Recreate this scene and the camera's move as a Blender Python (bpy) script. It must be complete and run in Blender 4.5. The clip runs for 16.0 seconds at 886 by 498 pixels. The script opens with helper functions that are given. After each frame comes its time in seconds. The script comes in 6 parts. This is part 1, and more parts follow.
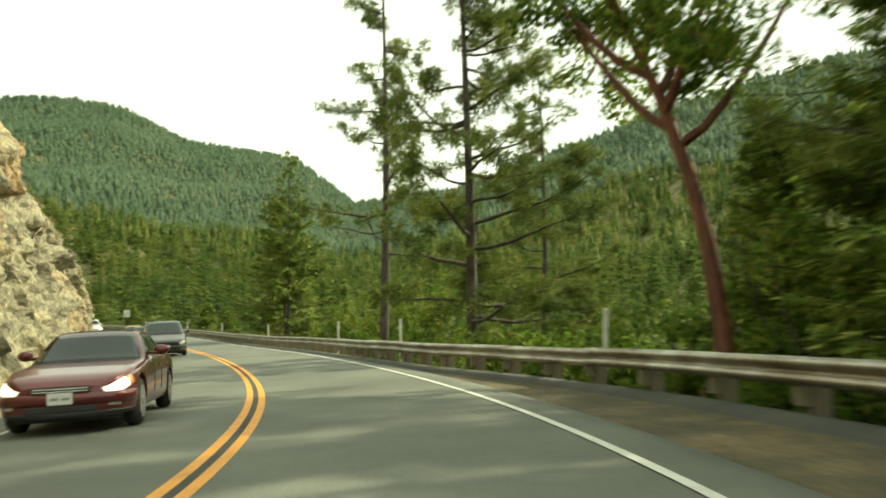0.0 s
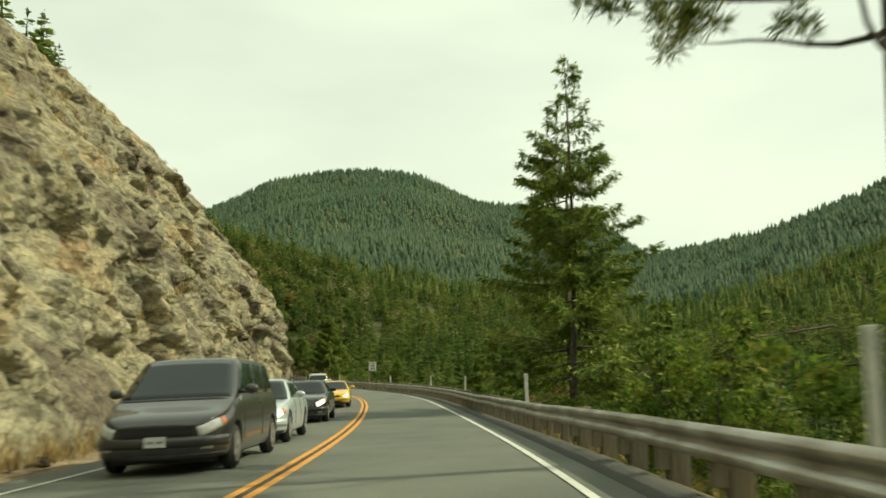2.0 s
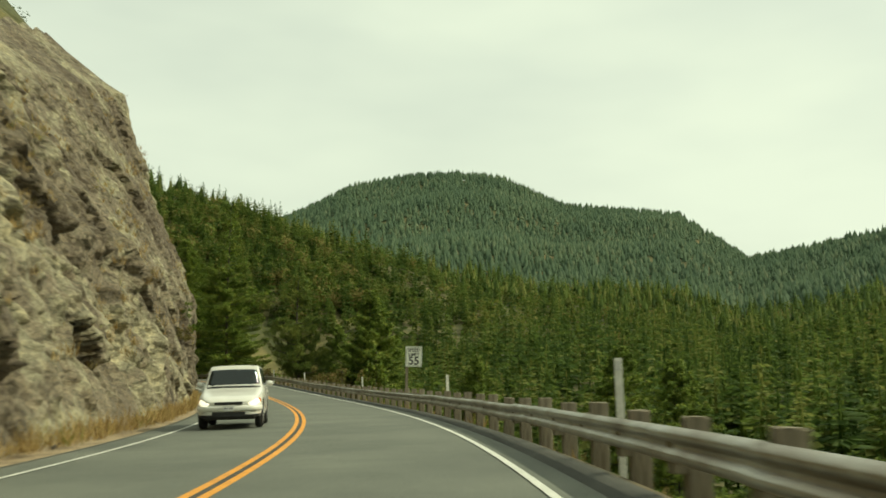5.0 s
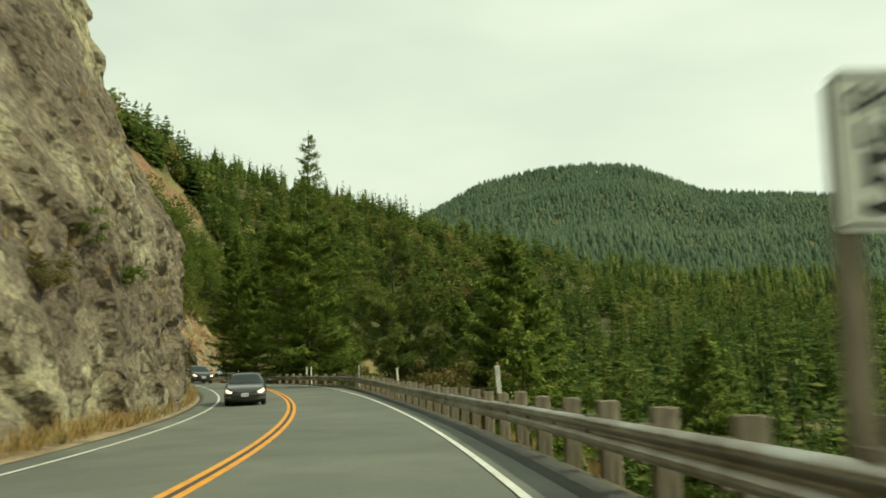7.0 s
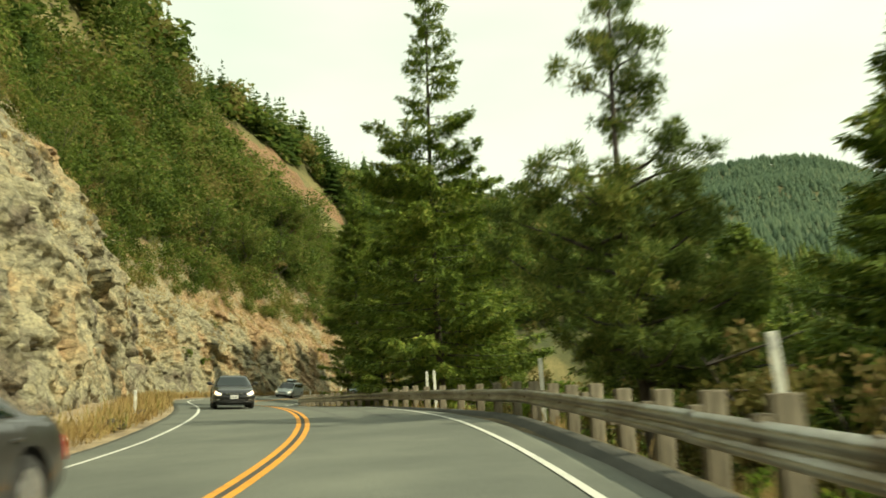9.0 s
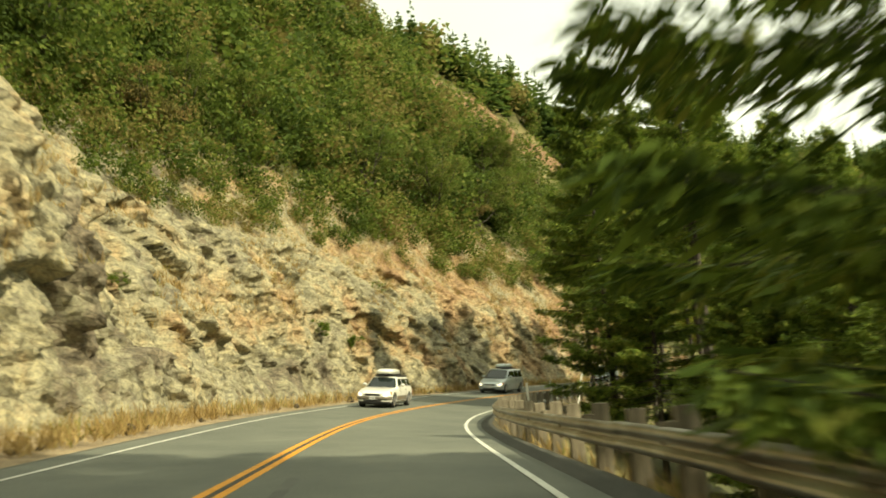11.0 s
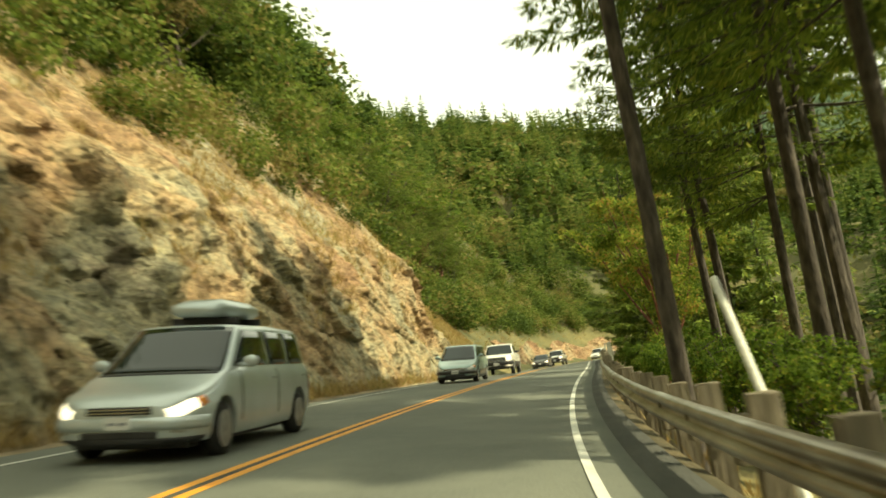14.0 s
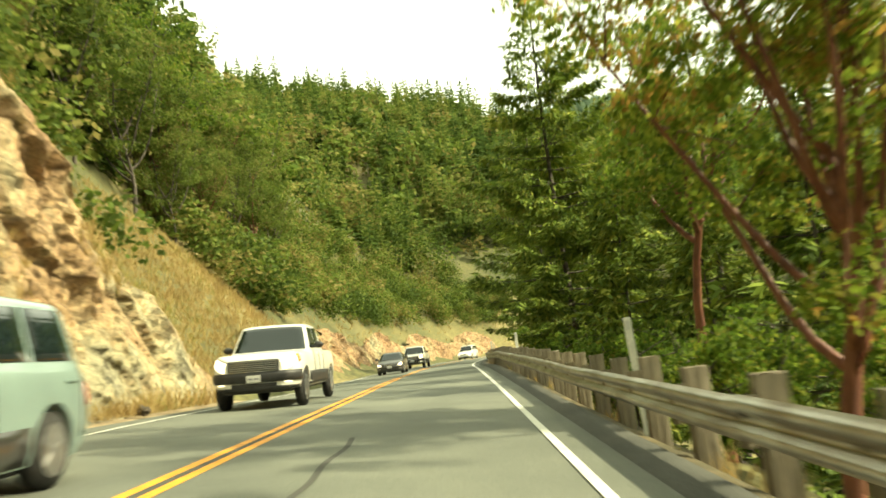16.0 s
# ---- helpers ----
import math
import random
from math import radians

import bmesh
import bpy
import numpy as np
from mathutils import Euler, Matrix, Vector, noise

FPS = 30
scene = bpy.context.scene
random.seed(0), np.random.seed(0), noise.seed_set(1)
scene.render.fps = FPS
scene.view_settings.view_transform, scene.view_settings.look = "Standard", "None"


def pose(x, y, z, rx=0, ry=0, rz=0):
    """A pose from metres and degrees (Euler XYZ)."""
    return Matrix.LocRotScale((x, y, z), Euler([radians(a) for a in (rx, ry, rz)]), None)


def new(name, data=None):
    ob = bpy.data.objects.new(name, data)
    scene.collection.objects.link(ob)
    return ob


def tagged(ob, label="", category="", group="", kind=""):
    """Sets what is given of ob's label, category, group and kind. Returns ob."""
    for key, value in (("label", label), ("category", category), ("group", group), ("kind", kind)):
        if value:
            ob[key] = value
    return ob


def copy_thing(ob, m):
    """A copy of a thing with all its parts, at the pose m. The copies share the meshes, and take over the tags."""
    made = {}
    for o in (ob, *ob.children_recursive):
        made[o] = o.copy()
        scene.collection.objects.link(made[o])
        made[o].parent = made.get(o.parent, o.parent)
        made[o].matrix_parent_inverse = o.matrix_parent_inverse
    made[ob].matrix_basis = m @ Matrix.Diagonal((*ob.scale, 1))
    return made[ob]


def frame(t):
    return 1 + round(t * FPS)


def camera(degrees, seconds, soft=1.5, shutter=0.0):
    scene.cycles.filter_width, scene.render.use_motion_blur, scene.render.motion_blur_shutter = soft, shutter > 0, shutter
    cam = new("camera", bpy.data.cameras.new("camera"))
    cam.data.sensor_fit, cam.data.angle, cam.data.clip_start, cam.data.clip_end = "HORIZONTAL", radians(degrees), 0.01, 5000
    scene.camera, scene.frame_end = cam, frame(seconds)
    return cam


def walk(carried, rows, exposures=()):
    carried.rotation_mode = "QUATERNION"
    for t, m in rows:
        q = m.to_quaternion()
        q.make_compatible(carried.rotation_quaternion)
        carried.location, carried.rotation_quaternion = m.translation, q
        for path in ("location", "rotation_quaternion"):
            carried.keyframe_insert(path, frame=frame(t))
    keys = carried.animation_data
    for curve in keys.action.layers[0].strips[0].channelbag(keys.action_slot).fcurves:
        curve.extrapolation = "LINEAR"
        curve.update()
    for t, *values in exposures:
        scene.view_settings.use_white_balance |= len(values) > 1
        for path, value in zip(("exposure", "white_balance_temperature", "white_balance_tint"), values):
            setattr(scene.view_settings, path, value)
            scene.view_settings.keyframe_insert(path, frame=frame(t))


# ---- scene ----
LENS = 53.85
ROWS = [
    (0.0, 2.03, -2.73, 1.256, 4.23, 3.80, 0.13),
    (0.5, 1.16, 5.27, 0.985, 10.63, 4.11, 0.60),
    (1.0, -0.51, 13.17, 0.754, 16.20, 5.52, 0.32),
    (1.5, -2.85, 20.86, 0.559, 20.37, 6.86, -0.09),
    (2.0, -5.62, 28.54, 0.387, 23.19, 7.71, 0.49),
    (2.5, -8.93, 36.39, 0.192, 24.62, 7.65, 0.91),
    (3.0, -12.43, 44.14, -0.010, 25.43, 7.24, 0.58),
    (3.5, -15.89, 51.71, -0.188, 26.75, 7.72, 0.15),
    (4.0, -19.45, 58.81, -0.320, 27.81, 8.46, -0.62),
    (4.5, -23.17, 66.06, -0.412, 28.09, 8.45, -0.27),
    (5.0, -27.11, 73.43, -0.482, 28.73, 8.44, 0.20),
    (5.5, -31.36, 80.85, -0.551, 30.35, 8.43, 0.72),
    (6.0, -36.02, 88.19, -0.618, 32.77, 8.41, 1.24),
    (6.5, -41.11, 95.31, -0.674, 35.24, 8.40, 1.70),
    (7.0, -46.48, 102.26, -0.711, 37.51, 8.70, 1.34),
    (7.5, -52.19, 109.05, -0.730, 40.46, 9.33, 1.83),
    (8.0, -58.06, 115.38, -0.705, 43.16, 9.98, 2.29),
    (8.5, -64.54, 121.82, -0.613, 44.91, 10.00, 2.32),
    (9.0, -71.20, 128.03, -0.452, 48.00, 9.99, 2.34),
    (9.5, -77.97, 133.95, -0.222, 51.49, 9.78, 2.85),
    (10.0, -85.45, 139.50, 0.083, 54.50, 9.88, 3.95),
    (10.5, -93.26, 144.70, 0.371, 59.16, 9.86, 4.14),
    (11.0, -101.49, 149.27, 0.573, 63.16, 9.84, 4.61),
    (11.5, -109.88, 153.32, 0.699, 65.25, 9.82, 5.05),
    (12.0, -118.13, 157.13, 0.798, 64.84, 9.80, 5.36),
    (12.5, -125.99, 161.03, 0.885, 61.79, 9.78, 5.65),
    (13.0, -133.19, 165.46, 0.961, 56.11, 9.37, 6.67),
    (13.5, -139.93, 170.31, 1.070, 50.76, 8.84, 7.93),
    (14.0, -146.00, 175.54, 1.189, 46.14, 8.71, 8.55),
    (14.5, -151.70, 181.26, 1.347, 42.28, 8.76, 8.61),
    (15.0, -157.31, 187.75, 1.506, 39.29, 8.59, 7.47),
    (15.5, -162.95, 194.93, 1.650, 37.56, 7.75, 7.50),
    (16.0, -168.25, 201.85, 1.778, 37.07, 7.19, 7.32),
]
# road: curvature (per 100 m), grade (percent) and cross-fall (degrees, right side low) along its length
CURVE = [1.9, 1.9, 1.9198, 1.0927, 0.5775, 0.3048, 0.2303, 0.1729, 0.1737, 0.4714, 0.6725, 0.4807, 0.3955, 0.4135, 0.3587, 0.624, 0.9694, 0.8528, 0.3518, -0.3183, -1.0307, -1.3213, -1.0505, -0.3956, -0.1536, -0.103, 0.0802, 0.0353, -0.0551, -0.1557, -0.2687, -0.2687, -0.2687, -0.2687, -1.1, -1.1, -1.1, -1.1]
GRADE = [-3.34, -3.59, -2.11, -2.35, -0.79, -0.69, -0.14, 1.82, 3.87, 1.81, 1.65, 1.5, 1.28, 0.8, 0.23, 0.42, 0.37, 0.32, 0.29]
BANK = [-2.93, -2.64, -2.56, -1.94, -2.0, -1.56, -1.31, -1.02, -1.01, 2.56, 5.77, 7.08, 5.55, 4.05, -0.21, 0.61, 0.24, 0.18, 0.15]
HEADING = 4.719
LEFT_LINE = 3.32
EXPOSURES = [(0.0, 0.72, 6750, -2), (1.0, 0.55, 6750, -2), (2.0, 0.03, 6650, -2), (3.0, -0.0, 6600, -2), (4.0, -0.1, 6600, -2), (7.0, -0.04, 6500, -3), (8.5, 0.16, 6700, -2), (10.0, 0.62, 7000, 0),
             (12.5, 0.5, 7550, 3), (13.0, 0.38, 7550, 2), (13.5, 0.6, 7450, 0), (14.0, 0.75, 7400, -1), (15.0, 1.0, 7400, -2), (16.0, 1.25, 7400, -2)]


# ---- camera ----
cam = camera(LENS, 16.0, soft=1.7, shutter=0.35)
walk(cam, [(t, pose(x, y, z, 90 + pitch, 0, yaw) @ pose(0, 0, 0, 0, 0, -roll)) for t, x, y, z, yaw, pitch, roll in ROWS],
     exposures=EXPOSURES)

# ---- light ----
SUN_AZ, SUN_EL = radians(58), radians(40)      # to the right of +y, above the horizon
to_sun = Vector((math.sin(SUN_AZ) * math.cos(SUN_EL), math.cos(SUN_AZ) * math.cos(SUN_EL), math.sin(SUN_EL)))
sun = new("sun", bpy.data.lights.new("sun", "SUN"))
sun.data.energy, sun.data.angle, sun.data.color = 4.0, radians(1.5), (1.0, 0.91, 0.68)
sun.rotation_mode = "QUATERNION"
sun.rotation_quaternion = to_sun.to_track_quat("Z", "Y")

world = bpy.data.worlds.new("hazy_sky")
scene.world = world
world.use_nodes = True
wn, wl = world.node_tree.nodes, world.node_tree.links
sky = wn.new("ShaderNodeTexSky")
sky.sky_type, sky.sun_disc = "NISHITA", False
sky.sun_elevation, sky.sun_rotation = SUN_EL, SUN_AZ
sky.air_density, sky.dust_density, sky.ozone_density, sky.altitude = 1.2, 6.0, 1.0, 150
# thin high cloud over the blue
wtc = wn.new("ShaderNodeTexCoord")
wmap = wn.new("ShaderNodeMapping")
wmap.inputs["Scale"].default_value = (1.0, 1.0, 3.0)
wnoise = wn.new("ShaderNodeTexNoise")
wnoise.inputs["Scale"].default_value, wnoise.inputs["Detail"].default_value = 1.6, 4
wramp = wn.new("ShaderNodeMapRange")
wramp.inputs["From Min"].default_value, wramp.inputs["From Max"].default_value = 0.3, 0.7
wramp.inputs["To Min"].default_value, wramp.inputs["To Max"].default_value = 0.62, 0.95
wmix = wn.new("ShaderNodeMix")
wmix.data_type = "RGBA"
wmix.inputs["B"].default_value = (9.8, 10.2, 8.4, 1)
wl.new(wtc.outputs["Generated"], wmap.inputs["Vector"])
wl.new(wmap.outputs["Vector"], wnoise.inputs["Vector"])
wl.new(wnoise.outputs["Fac"], wramp.inputs["Value"])
wl.new(wramp.outputs["Result"], wmix.inputs["Factor"])
wl.new(sky.outputs["Color"], wmix.inputs["A"])
wl.new(wmix.outputs["Result"], wn["Background"].inputs["Color"])
wn["Background"].inputs["Strength"].default_value = 0.1


# ---- materials ----
def shader(name):
    m = bpy.data.materials.new(name)
    m.use_nodes = True
    nt = m.node_tree
    return m, nt.nodes, nt.links, nt.nodes["Principled BSDF"]


def ramp_node(nodes, stops):
    r = nodes.new("ShaderNodeValToRGB")
    e = r.color_ramp.elements
    while len(e) < len(stops):
        e.new(0.5)
    for el, (pos, col) in zip(e, stops):
        el.position, el.color = pos, (*col, 1)
    return r


def surface(name, stops, scale=1.0, rough=0.8, metal=0.0, fine=0.0, bump=0.0, bump_scale=20.0, stretch=(1, 1, 1), detail=6, coat=0.0, spec=0.5):
    """Colour from a ramp over noise, broken by a finer grain, with a bump."""
    m, n, l, p = shader(name)
    tc, mp, no = n.new("ShaderNodeTexCoord"), n.new("ShaderNodeMapping"), n.new("ShaderNodeTexNoise")
    mp.inputs["Scale"].default_value = stretch
    no.inputs["Scale"].default_value, no.inputs["Detail"].default_value, no.inputs["Roughness"].default_value = scale, detail, 0.62
    l.new(tc.outputs["Object"], mp.inputs["Vector"])
    l.new(mp.outputs["Vector"], no.inputs["Vector"])
    r = ramp_node(n, stops)
    l.new(no.outputs["Fac"], r.inputs["Fac"])
    colour = r.outputs["Color"]
    g = n.new("ShaderNodeTexNoise")
    g.inputs["Scale"].default_value, g.inputs["Detail"].default_value = bump_scale, 3
    l.new(mp.outputs["Vector"], g.inputs["Vector"])
    if fine:
        mr = n.new("ShaderNodeMapRange")
        mr.inputs["From Min"].default_value, mr.inputs["From Max"].default_value = 0.3, 0.7
        mr.inputs["To Min"].default_value, mr.inputs["To Max"].default_value = 1 - fine, 1 + fine
        mx = n.new("ShaderNodeMix")
        mx.data_type, mx.blend_type = "RGBA", "MULTIPLY"
        mx.inputs["Factor"].default_value = 1
        l.new(g.outputs["Fac"], mr.inputs["Value"])
        l.new(colour, mx.inputs["A"])
        l.new(mr.outputs["Result"], mx.inputs["B"])
        colour = mx.outputs["Result"]
    l.new(colour, p.inputs["Base Color"])
    p.inputs["Roughness"].default_value, p.inputs["Metallic"].default_value = rough, metal
    p.inputs["Coat Weight"].default_value, p.inputs["Specular IOR Level"].default_value = coat, spec
    if bump:
        b = n.new("ShaderNodeBump")
        b.inputs["Strength"].default_value, b.inputs["Distance"].default_value = bump, 0.05
        l.new(g.outputs["Fac"], b.inputs["Height"])
        l.new(b.outputs["Normal"], p.inputs["Normal"])
    return m


def leafage(name, stops, through_light=0.3, patch=0.45, sway=0.7):
    """Leaves: each its own shade, whole clumps lighter or duller than others, some light passing through."""
    m, n, l, p = shader(name)
    g, r = n.new("ShaderNodeNewGeometry"), ramp_node(n, stops)
    tc, no = n.new("ShaderNodeTexCoord"), n.new("ShaderNodeTexNoise")
    no.inputs["Scale"].default_value, no.inputs["Detail"].default_value = patch, 2
    l.new(tc.outputs["Object"], no.inputs["Vector"])
    mr, add = n.new("ShaderNodeMapRange"), n.new("ShaderNodeMath")
    mr.inputs["From Min"].default_value, mr.inputs["From Max"].default_value = 0.3, 0.7
    mr.inputs["To Min"].default_value, mr.inputs["To Max"].default_value = -sway / 2, sway / 2
    add.operation, add.use_clamp = "ADD", True
    l.new(no.outputs["Fac"], mr.inputs["Value"])
    l.new(mr.outputs["Result"], add.inputs[0])
    tone, own = n.new("ShaderNodeAttribute"), n.new("ShaderNodeMath")
    tone.attribute_name, own.operation = "tone", "ADD"
    l.new(g.outputs["Random Per Island"], own.inputs[0])
    l.new(tone.outputs["Fac"], own.inputs[1])
    l.new(own.outputs["Value"], add.inputs[1])
    l.new(add.outputs["Value"], r.inputs["Fac"])
    l.new(r.outputs["Color"], p.inputs["Base Color"])
    p.inputs["Roughness"].default_value, p.inputs["Specular IOR Level"].default_value = 0.75, 0.2
    tr, mx = n.new("ShaderNodeBsdfTranslucent"), n.new("ShaderNodeMixShader")
    mx.inputs["Fac"].default_value = through_light
    l.new(r.outputs["Color"], tr.inputs["Color"])
    l.new(p.outputs["BSDF"], mx.inputs[1])
    l.new(tr.outputs["BSDF"], mx.inputs[2])
    l.new(mx.outputs["Shader"], n["Material Output"].inputs["Surface"])
    return m


ASPHALT = surface("asphalt", [(0.3, (0.0854, 0.094, 0.0779)), (0.5, (0.112, 0.122, 0.0997)), (0.7, (0.145, 0.155, 0.125))], 0.35, 0.85, fine=0.25, bump=0.25, bump_scale=45)
ASPHALT_NEW = surface("asphalt_berm", [(0.3, (0.034, 0.037, 0.032)), (0.7, (0.066, 0.067, 0.057))], 0.8, 0.9, fine=0.3, bump=0.4, bump_scale=30)
PAINT_YELLOW = surface("yellow_paint", [(0.28, (0.4, 0.17, 0.015)), (0.42, (0.62, 0.26, 0.015)), (0.7, (0.75, 0.33, 0.02))], 3, 0.6, fine=0.2, bump=0.15, bump_scale=40)
PAINT_WHITE = surface("white_paint", [(0.28, (0.4, 0.41, 0.37)), (0.42, (0.55, 0.56, 0.5)), (0.7, (0.68, 0.68, 0.62))], 3, 0.6, fine=0.15, bump=0.15, bump_scale=40)
DIRT = surface("gravel_shoulder", [(0.3, (0.15, 0.115, 0.07)), (0.5, (0.26, 0.2, 0.12)), (0.7, (0.36, 0.29, 0.18))], 0.9, 0.95, fine=0.35, bump=0.6, bump_scale=14)
GROUND = surface("hill_ground", [(0.3, (0.045, 0.055, 0.018)), (0.46, (0.085, 0.085, 0.03)), (0.6, (0.15, 0.13, 0.05)), (0.8, (0.25, 0.2, 0.09))], 0.06, 0.95, fine=0.35, bump=0.5, bump_scale=3)
RAIL = surface("weathered_steel", [(0.3, (0.17, 0.135, 0.095)), (0.45, (0.3, 0.26, 0.2)), (0.66, (0.5, 0.49, 0.44))], 0.9, 0.36, 0.85, fine=0.22, bump=0.1, bump_scale=30, stretch=(1, 1, 2.5))
EARTH = surface("bank_earth", [(0.3, (0.035, 0.034, 0.017)), (0.5, (0.072, 0.06, 0.03)), (0.7, (0.145, 0.11, 0.055))], 0.8, 0.95, fine=0.35, bump=0.6, bump_scale=12)
POST = surface("weathered_timber", [(0.3, (0.104, 0.084, 0.056)), (0.5, (0.184, 0.156, 0.108)), (0.7, (0.272, 0.24, 0.176))], 4, 0.9, fine=0.3, bump=0.5, bump_scale=25, stretch=(1, 1, 0.12))
MARKER = surface("marker_plastic", [(0.3, (0.6, 0.6, 0.52)), (0.7, (0.78, 0.78, 0.7))], 5, 0.5, fine=0.1)
BARK = surface("grey_bark", [(0.3, (0.034, 0.028, 0.023)), (0.5, (0.07, 0.058, 0.047)), (0.72, (0.125, 0.107, 0.086))], 5, 0.95, fine=0.4, bump=0.9, bump_scale=14, stretch=(1, 1, 0.25))
MADRONE_BARK = surface("red_bark", [(0.3, (0.07, 0.026, 0.016)), (0.5, (0.15, 0.048, 0.026)), (0.72, (0.24, 0.1, 0.05))], 3, 0.6, fine=0.25, bump=0.2, bump_scale=10, stretch=(1, 1, 0.3))
FIR = leafage("fir_needles", [(0.0, (0.0732, 0.115, 0.0244)), (0.5, (0.156, 0.227, 0.0378)), (0.85, (0.244, 0.311, 0.0512)), (1.0, (0.366, 0.381, 0.0805))], 0.22, 0.5, 0.5)
PINE = leafage("pine_needles", [(0.0, (0.0628, 0.0961, 0.0242)), (0.5, (0.134, 0.184, 0.0395)), (0.85, (0.197, 0.245, 0.0532)), (1.0, (0.305, 0.298, 0.076))], 0.22)
BROAD = leafage("broad_leaves", [(0.0, (0.048, 0.088, 0.0139)), (0.45, (0.107, 0.177, 0.0214)), (0.8, (0.17, 0.237, 0.0321)), (0.96, (0.256, 0.265, 0.0428)), (1.0, (0.231, 0.211, 0.0459))], 0.58)
MADRONE = leafage("madrone_leaves", [(0.0, (0.0885, 0.142, 0.0224)), (0.45, (0.195, 0.271, 0.0389)), (0.7, (0.295, 0.342, 0.0543)), (0.88, (0.389, 0.342, 0.0684)), (1.0, (0.389, 0.236, 0.0649))], 0.6, 0.55, 0.8)
WOODS = leafage("canyon_needles", [(0.0, (0.068, 0.112, 0.0296)), (0.45, (0.115, 0.174, 0.0406)), (0.8, (0.17, 0.225, 0.0483)), (1.0, (0.23, 0.248, 0.0703))], 0.48, 0.035, 0.8)
BROWN = leafage("dry_leaves", [(0.0, (0.09, 0.09, 0.025)), (0.5, (0.17, 0.15, 0.045)), (0.85, (0.24, 0.19, 0.07)), (1.0, (0.3, 0.2, 0.09))], 0.4)
# Pale, bluish, close-set stops: the haze of distance is put into the needle colour.
FAR_WOODS = leafage("hazed_needles", [(0.0, (0.1, 0.158, 0.098)), (0.5, (0.124, 0.187, 0.11)), (0.9, (0.152, 0.215, 0.122)), (1.0, (0.19, 0.24, 0.14))], 0.5, 0.012, 0.6)
SCRUB = leafage("hill_scrub", [(0.0, (0.0574, 0.0912, 0.0178)), (0.35, (0.104, 0.153, 0.0267)), (0.7, (0.163, 0.21, 0.0396)), (0.88, (0.203, 0.212, 0.0544)), (1.0, (0.223, 0.193, 0.0642))], 0.45, 0.12, 0.9)
GRASS = leafage("dry_grass", [(0.0, (0.24, 0.16, 0.06)), (0.5, (0.38, 0.27, 0.11)), (0.85, (0.48, 0.36, 0.16)), (1.0, (0.2, 0.2, 0.05))], 0.35)


def rock_material():
    """Broken greenstone: grey-green, tan and rust, split by cracks; "iron" says how rusty a stretch is."""
    m, n, l, p = shader("broken_rock")

    def tex(kind, scale, detail=None, rough=None):
        t = n.new("ShaderNodeTex" + kind)
        t.inputs["Scale"].default_value = scale
        if detail is not None:
            t.inputs["Detail"].default_value = detail
        if rough is not None:
            t.inputs["Roughness"].default_value = rough
        return t

    def maths(op, a, c):
        k = n.new("ShaderNodeMath")
        k.operation = op
        for s, q in zip(k.inputs, (a, c)):
            if isinstance(q, (int, float)):
                s.default_value = q
            else:
                l.new(q, s)
        return k.outputs["Value"]

    def times(a, c):
        k = n.new("ShaderNodeMix")
        k.data_type, k.blend_type = "RGBA", "MULTIPLY"
        k.inputs["Factor"].default_value = 1
        l.new(a, k.inputs["A"])
        l.new(c, k.inputs["B"])
        return k.outputs["Result"]

    tc, iron = n.new("ShaderNodeTexCoord"), n.new("ShaderNodeAttribute")
    iron.attribute_name = "iron"
    big, mid, fine = tex("Noise", 0.22, 6, 0.7), tex("Noise", 1.3, 9, 0.75), tex("Noise", 9, 5, 0.7)
    warp, add = n.new("ShaderNodeMapping"), n.new("ShaderNodeVectorMath")
    warp.inputs["Scale"].default_value, warp.inputs["Rotation"].default_value = (1, 1, 1.9), (0.5, 0.35, 0.2)
    add.operation = "MULTIPLY_ADD"
    add.inputs[1].default_value = (0.12, 0.12, 0.12)
    for t in (big, mid, fine):
        l.new(tc.outputs["Object"], t.inputs["Vector"])
    l.new(mid.outputs["Color"], add.inputs[0])
    l.new(tc.outputs["Object"], add.inputs[2])
    l.new(add.outputs["Vector"], warp.inputs["Vector"])
    crack, split, chip = tex("Voronoi", 0.5), tex("Voronoi", 1.9), tex("Voronoi", 3.2)
    crack.feature = split.feature = "DISTANCE_TO_EDGE"
    for t in (crack, split, chip):
        l.new(warp.outputs["Vector"], t.inputs["Vector"])
    tone = ramp_node(n, [(0.12, (0.12, 0.1, 0.077)), (0.3, (0.18, 0.157, 0.118)), (0.4, (0.265, 0.252, 0.182)), (0.5, (0.325, 0.3, 0.206)), (0.6, (0.335, 0.272, 0.17)), (0.7, (0.34, 0.238, 0.14)), (0.84, (0.28, 0.178, 0.108))])
    l.new(maths("ADD", maths("MULTIPLY", maths("SUBTRACT", big.outputs["Fac"], 0.5), 1.5), iron.outputs["Fac"]), tone.inputs["Fac"])
    grain = ramp_node(n, [(0.3, (0.72, 0.71, 0.69)), (0.46, (0.97, 0.96, 0.94)), (0.68, (1.18, 1.16, 1.1))])
    l.new(mid.outputs["Fac"], grain.inputs["Fac"])
    speck = ramp_node(n, [(0.34, (0.62, 0.62, 0.61)), (0.5, (1, 1, 1)), (0.66, (1.25, 1.25, 1.2))])
    l.new(fine.outputs["Fac"], speck.inputs["Fac"])
    block = ramp_node(n, [(0.0, (0.64, 0.64, 0.63)), (0.2, (0.86, 0.86, 0.84)), (0.6, (1.0, 0.99, 0.96)), (1.0, (1.24, 1.22, 1.15))])
    sep = n.new("ShaderNodeSeparateColor")
    chip.distance = "CHEBYCHEV"
    l.new(chip.outputs["Color"], sep.inputs["Color"])
